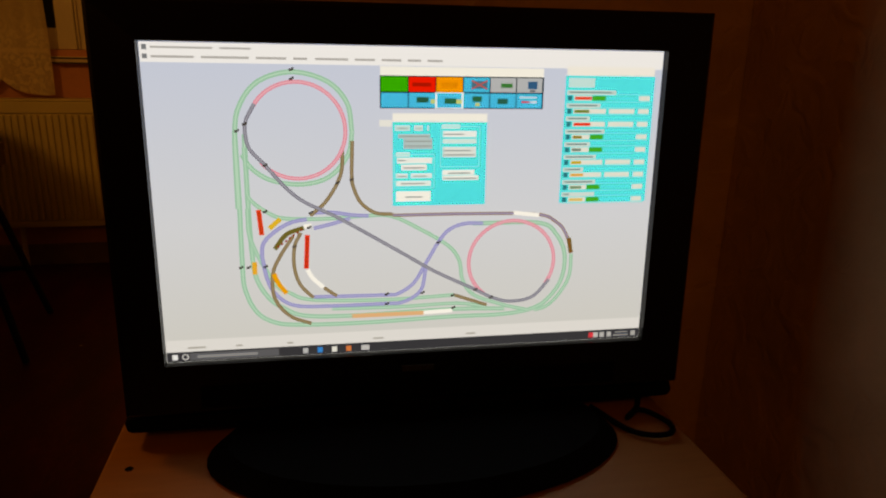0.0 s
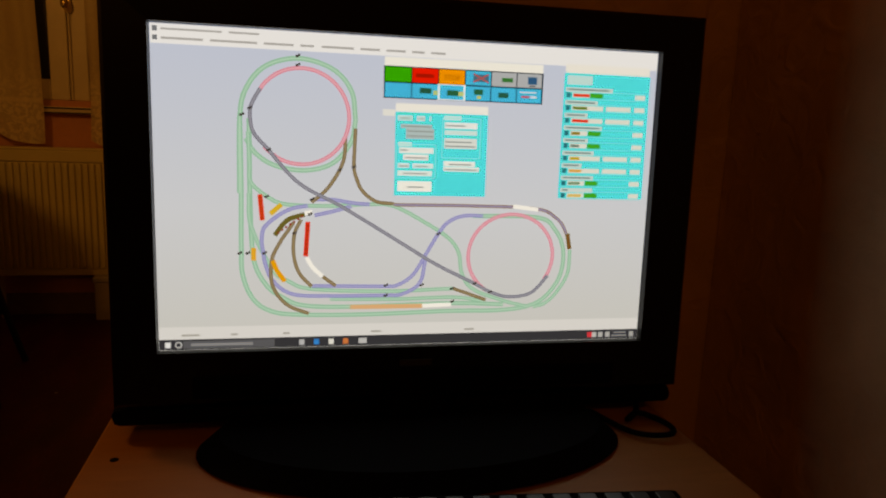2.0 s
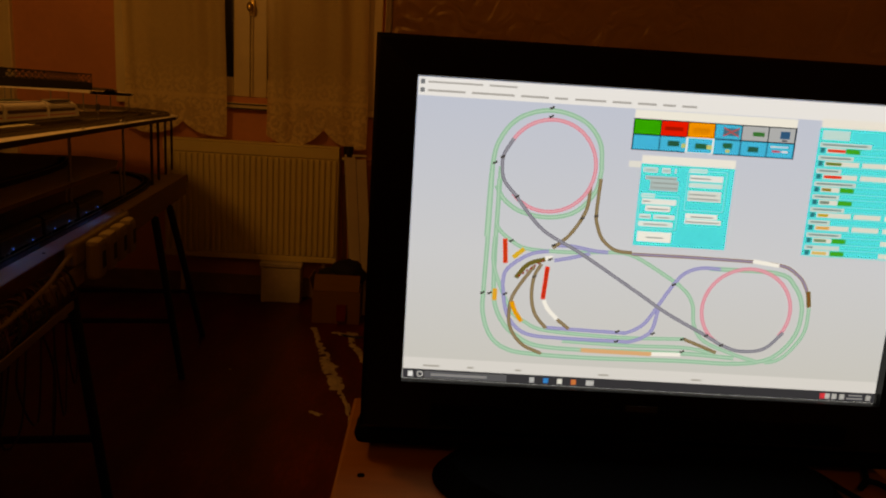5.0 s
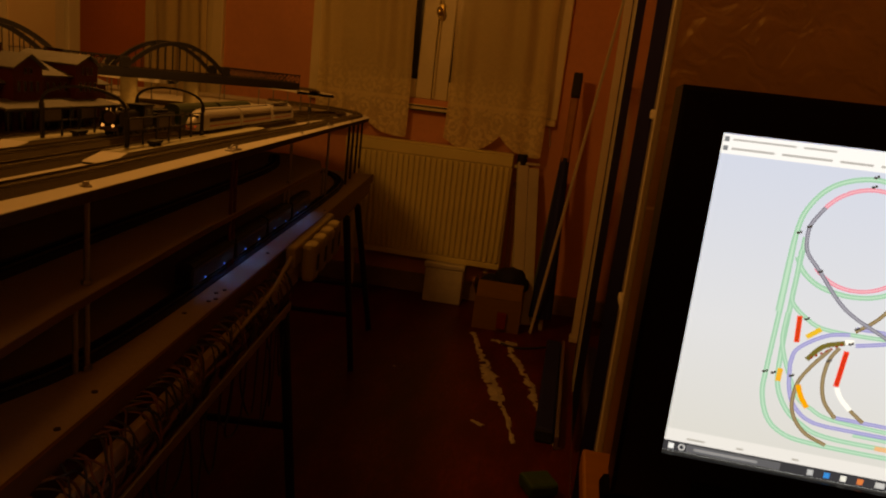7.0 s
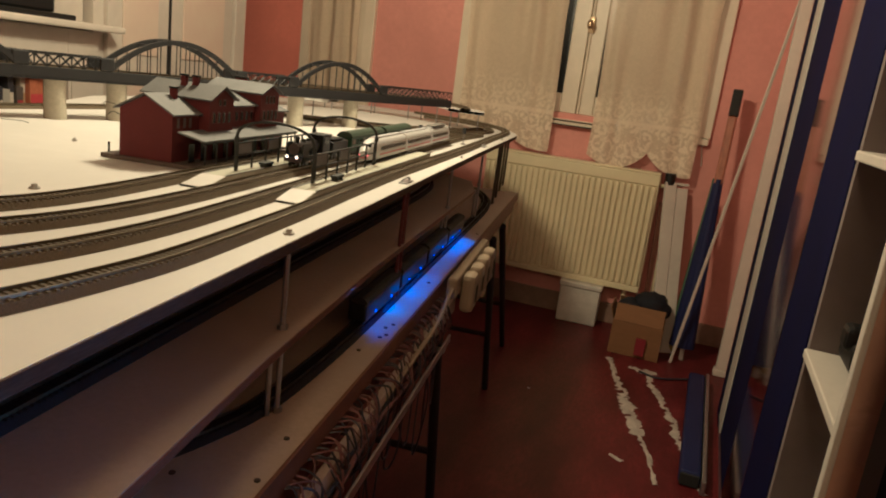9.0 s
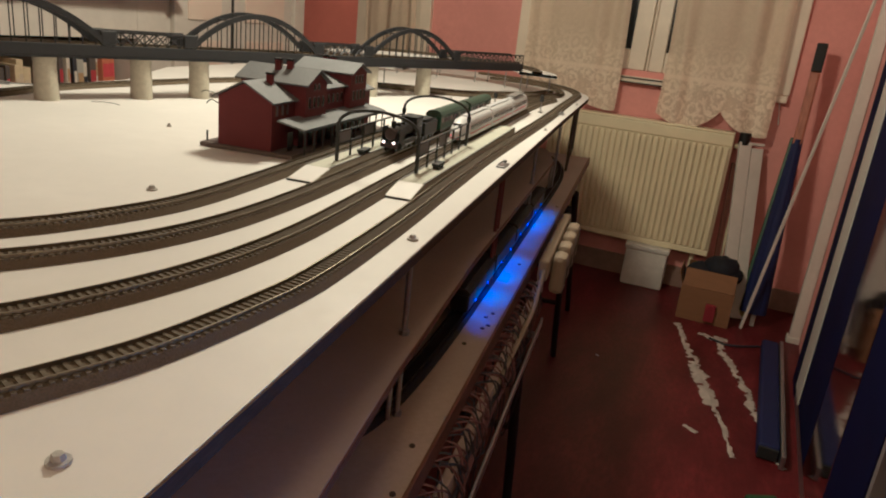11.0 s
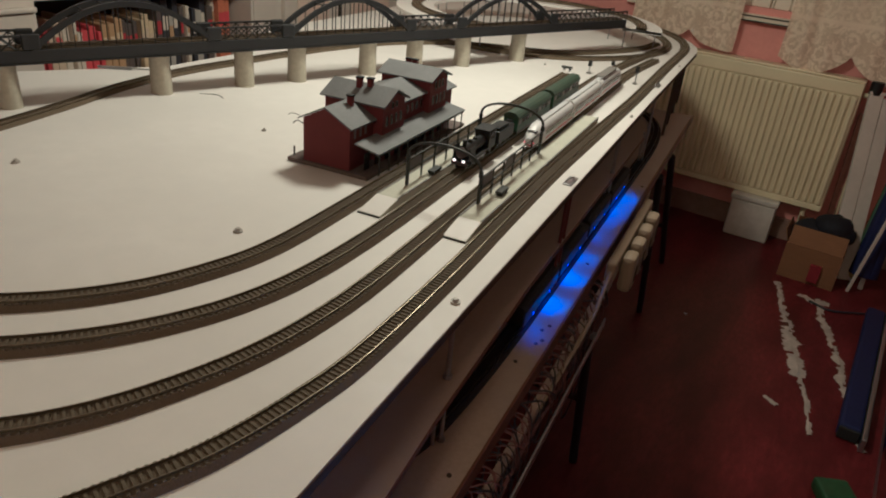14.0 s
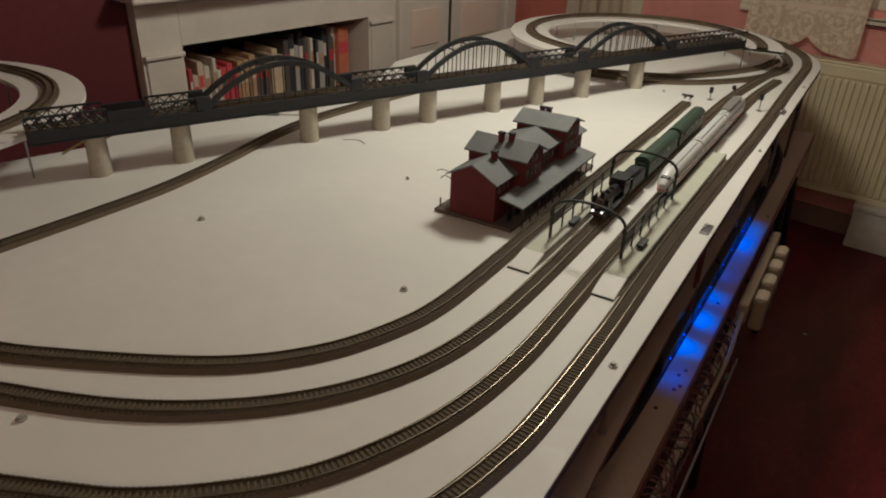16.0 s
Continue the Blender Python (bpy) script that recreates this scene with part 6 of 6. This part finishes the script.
LEDBLUE = glow("blue_light", (0.03, 0.16, 1.0), 3.0)
for k in range(4):
    y0 = 1.08 + k * 0.205
    c = thing("lit_coach", (-0.669, y0 + 0.09, LT), "dark model coach with blue lights on the lower level", "railway coach", "blue lit train")
    part("body", boxed(-0.684, -0.654, y0, y0 + 0.195, LT + 0.007, LT + 0.036, 0.003), LOCO_BLACK, c)
    part("roof", coach_shell(-0.669, y0, y0 + 0.195, LT + 0.0362, LT + 0.039, LT + 0.046, 0.0155), MATT_BLACK, c)
    for j in range(2):
        part("blue_lamp", boxed(-0.6538, -0.6530, y0 + 0.05 + j * 0.09, y0 + 0.053 + j * 0.09, LT + 0.010, LT + 0.013), LEDBLUE, c, "bright blue light")
    for y in (y0 + 0.03, y0 + 0.05, y0 + 0.145, y0 + 0.165):
        wheelset(c, -0.669, y, LT, 0.0053)
    for j, watts in ((0, 0.03 + 0.09 * (k % 2)), (1, 0.10 - 0.035 * (k % 3))):
        lamp = bpy.data.lights.new("blue_lamp", "SPOT")
        lamp.energy, lamp.color, lamp.shadow_soft_size = watts, (0.05, 0.25, 1.0), 0.004
        lamp.spot_size, lamp.spot_blend = math.radians(145), 0.7
        ob = new("blue_lamp", lamp)
        ob.matrix_world = pose(-0.647, y0 + 0.045 + 0.012 * (k % 3) + j * 0.10, ZL + 0.031, 0, -6, 0)

# ---- things along the corridor ----
DARK_CLOTH = material("dark_cloth", (0.008, 0.009, 0.022), 0.8, grain=0.4, scale=60, bump=0.5, bump_scale=120)

def placed(name, x, y, rz, label, category):
    """A thing whose own directions are turned by rz about its place on the floor."""
    ob = new(name)
    ob.empty_display_size = 0.05
    ob.matrix_world = pose(x, y, 0, 0, 0, rz)
    BASES[ob.name] = Vector((0, 0, 0))
    return tagged(ob, label, category)


wb = placed("white_box", -0.285, 3.782, -6, "white plastic storage box with a lid on the floor", "box")
part("body", boxed(-0.105, 0.105, -0.060, 0.060, 0.0, 0.195, 0.008), OFF_WHITE, wb)
part("lid", boxed(-0.112, 0.112, -0.068, 0.068, 0.1955, 0.222, 0.006), OFF_WHITE, wb, "white lid")

cb = placed("cardboard_box", 0.010, 3.478, -8, "open brown cardboard box with red tape", "box")
for x0, x1, y0, y1 in ((-0.117, 0.117, -0.108, -0.104), (-0.117, 0.117, 0.104, 0.108), (-0.117, -0.113, -0.1035, 0.1035), (0.113, 0.117, -0.1035, 0.1035)):
    part("side", boxed(x0, x1, y0, y1, 0.001, 0.165), CARDBOARD, cb)
part("bottom", boxed(-0.112, 0.112, -0.1035, 0.1035, 0.001, 0.006), CARDBOARD, cb)
for m, w in ((pose(0, -0.108, 0.166, 62, 0, 0), 0.225), (pose(0, 0.108, 0.166, 118, 0, 0), 0.225)):
    part("flap", boxed(-w / 2, w / 2, 0.0, 0.085, -0.0018, 0.0018, 0, m), CARDBOARD, cb)
part("flap", boxed(-0.095, 0.095, 0.0, 0.06, -0.0018, 0.0018, 0, pose(-0.117, 0, 0.166, 70, 0, 90)), CARDBOARD, cb)
part("red_tape", boxed(0.005, 0.050, -0.1262, -0.1082, 0.02, 0.10), TAPE_RED, cb, "red tape")
bm = bmesh.new()
for cx, cy, cz, r in ((-0.06, 0.01, 0.215, 0.085), (0.04, 0.03, 0.255, 0.098), (0.0, -0.03, 0.17, 0.085), (0.085, 0.03, 0.235, 0.075), (-0.02, 0.03, 0.11, 0.085)):
    ball(bm, (cx * 0.86, cy * 0.86, cz * 0.9), r * 0.86, 1.0, 0.9, 0.75, 18)
for v in bm.verts:
    v.co += v.co.normalized() * 0.012 * noise.noise(v.co * 28)
bag = new("dark_bag", finish(bm, "dark_bag", DARK_CLOTH, True))
bag.matrix_world = pose(0.010, 3.478, 0.008, 0, 0, -8)
tagged(bag, "crumpled dark blue bag lying in the cardboard box", "bag")
bm = ball(bmesh.new(), (0, 0, 0.05), 0.035, 0.6, 0.6, 1.4)
yb = new("yellow_bottle", finish(bm, "yellow_bottle", YELLOW, True))
yb.matrix_world = pose(0.195, 3.541, 0.0, 0, 0, 0)
tagged(yb, "small yellow bottle beside the cardboard box", "bottle")


def leaning(name, foot, head, parts, label, category):
    """A long thing that leans from its foot to its head; parts are boxes along it."""
    foot, head = Vector(foot), Vector(head)
    d = head - foot
    turn = d.to_track_quat("Z", "X").to_matrix().to_4x4()
    ob = new(name)
    ob.matrix_world = Matrix.Translation(foot) @ turn
    BASES[ob.name] = Vector((0, 0, 0))
    tagged(ob, label, category)
    for pname, x0, x1, y0, y1, a, b, mat, bev in parts:
        part(pname, boxed(x0, x1, y0, y1, a * d.length, b * d.length, bev), mat, ob)
    return ob


leaning("white_planks", (0.14, 3.52, 0.0), (0.085, 3.74, 0.80), [("plank", -0.012, 0.012, -0.060, -0.004, 0, 1, WHITE_PAINT, 0.002), ("plank", -0.010, 0.008, 0.000, 0.056, 0.0, 0.985, WHITE_PAINT, 0.002), ("cap", -0.013, 0.013, -0.061, 0.057, 1.0005, 1.015, WHITE_PAINT, 0.001)], "two white painted planks leaning beside the radiator", "planks")
par = leaning("folded_parasol", (0.225, 3.48, 0.0), (0.262, 3.66, 1.29), [("pole", -0.016, 0.016, -0.020, 0.020, 0.60, 0.905, ORANGE_WOOD, 0.008), ("cap", -0.022, 0.022, -0.022, 0.022, 0.905, 1.0, MATT_BLACK, 0.006)], "folded blue parasol with a wooden pole leaning on the pink wall", "parasol")
bm = bmesh.new()
for k in range(5):
    a = 2 * math.pi * k / 5
    rod(bm, (0.020 * math.cos(a), 0.022 * math.sin(a), 0.06), (0.008 * math.cos(a), 0.008 * math.sin(a), 0.88), 0.040, 10, 0.014)
part("canopy", bm, BLUE, par, "rolled dark blue cloth", True)
leaning("white_pole", (0.175, 3.4, 0.0), (0.42, 3.461, 1.9), [("shaft", -0.006, 0.006, -0.006, 0.006, 0, 1, WHITE_PAINT, 0.002)], "thin white pole leaning on the pink wall", "pole")
leaning("green_pole", (0.17, 3.54, 0.0), (0.26, 3.76, 0.86), [("shaft", -0.010, 0.010, -0.010, 0.010, 0, 1, GREEN_PAINT, 0.003)], "green painted pole leaning in the corner", "pole")
leaning("brown_batten", (0.05, 3.70, 0.0), (0.035, 3.79, 0.70), [("shaft", -0.008, 0.008, -0.012, 0.012, 0, 1, WOOD_EDGE, 0.002)], "dark brown batten leaning beside the radiator", "batten")
leaning("grey_lath", (0.23, 3.461, 0.0), (0.28, 3.744, 0.75), [("shaft", -0.006, 0.006, -0.010, 0.010, 0, 1, GREY_PLASTIC, 0.002)], "pale grey lath leaning in the corner", "lath")

long_box = thing("blue_case", (-0.20, 2.75, 0), "long flat dark blue case lying on the floor", "case", m=ROOM)
part("body", boxed(-0.246, -0.179, 2.26, 3.20, 0.001, 0.050, 0.010), BLUE, long_box)
part("end_cap", boxed(-0.243, -0.182, 2.250, 2.2595, 0.004, 0.046, 0.003), MATT_BLACK, long_box)
part("grey_rail", boxed(-0.177, -0.162, 2.22, 3.22, 0.001, 0.050, 0.003), STEEL, long_box, "grey metal rail along its side")

random.seed(5)


def paper_strip(points, width, label):
    """A torn strip with ragged edges, frayed into narrow tongues and lifted here and there."""
    bm = bmesh.new()
    line = curve_points([(x, y, 0.0008) for x, y in points], 0.008)
    rows = []
    for i, p in enumerate(line):
        d = (line[min(i + 1, len(line) - 1)] - line[max(i - 1, 0)]).normalized()
        s = Vector((d.y, -d.x, 0))
        left = width * (0.12 + 0.62 * abs(noise.noise(p * 17.0)) + 0.30 * random.random())
        right = width * (0.12 + 0.62 * abs(noise.noise(p * 19.0 + Vector((5, 2, 0)))) + 0.30 * random.random())
        o = 0.014 * noise.noise(p * 6.0 + Vector((3, 1, 0)))
        lift = 0.0015 + 0.005 * abs(noise.noise(p * 14))
        rows.append([bm.verts.new(p + s * (o - left)), bm.verts.new(p + s * o + Vector((0, 0, lift))), bm.verts.new(p + s * (o + right))])
    for k, (a, b) in enumerate(zip(rows, rows[1:])):
        torn = noise.noise(line[k] * 23.0 + Vector((1, 7, 0)))
        if torn < 0.32:
            bm.faces.new((a[0], a[1], b[1], b[0]))
        if torn > -0.38:
            bm.faces.new((a[1], a[2], b[2], b[1]))
    single("paper_strip", bm, PAPER, tuple(points[0]) + (0,), label, "paper strip", "torn strips on the floor", PLAIN)


paper_strip([(-0.11, 3.309), (-0.085, 3.137), (-0.07, 2.985)], 0.035, "torn pale strip stuck to the red floor")
paper_strip([(-0.07, 2.996), (-0.05, 2.834), (-0.025, 2.652), (-0.015, 2.551)], 0.060, "wide torn pale strip stuck to the red floor")
paper_strip([(-0.022, 2.652), (0.002, 2.45), (0.03, 2.227)], 0.024, "narrow torn pale strip on the red floor")
paper_strip([(0.055, 3.238), (0.075, 3.056), (0.105, 2.834), (0.13, 2.652), (0.145, 2.48)], 0.038, "torn pale strip running towards the blue case")
paper_strip([(-0.02, 3.238), (0.04, 3.208), (0.1, 3.208)], 0.05, "crumpled pale scrap by the cardboard box")
paper_strip([(-0.12, 2.369), (-0.08, 2.328)], 0.024, "small pale scrap on the red floor")
paper_strip([(0.14, 2.288), (0.18, 2.227)], 0.024, "small pale scrap beside the blue case")
paper_strip([(-0.44, 2.783), (-0.43, 2.773)], 0.010, "tiny pale crumb on the red floor")
bm = tube(bmesh.new(), curve_points([(0.02, 3.19, 0.006), (0.10, 3.15, 0.006), (0.22, 3.20, 0.006), (0.33, 3.26, 0.006)], 0.02), 0.005, 6)
single("floor_cable", bm, WIRE_DARK, (0.15, 3.18, 0), "dark cable lying across the floor", "cable", m=PLAIN, smooth=True)
bm = boxed(-0.03, 0.03, -0.02, 0.02, 0.001, 0.03, 0.006)
gd = new("green_packet", finish(bm, "green_packet", GREEN_PAINT))
gd.matrix_world = pose(0.08, 1.954, 0, 0, 0, 20)
gd.scale = (1.6, 2.2, 1.5)
tagged(gd, "small green packet on the red floor", "packet")
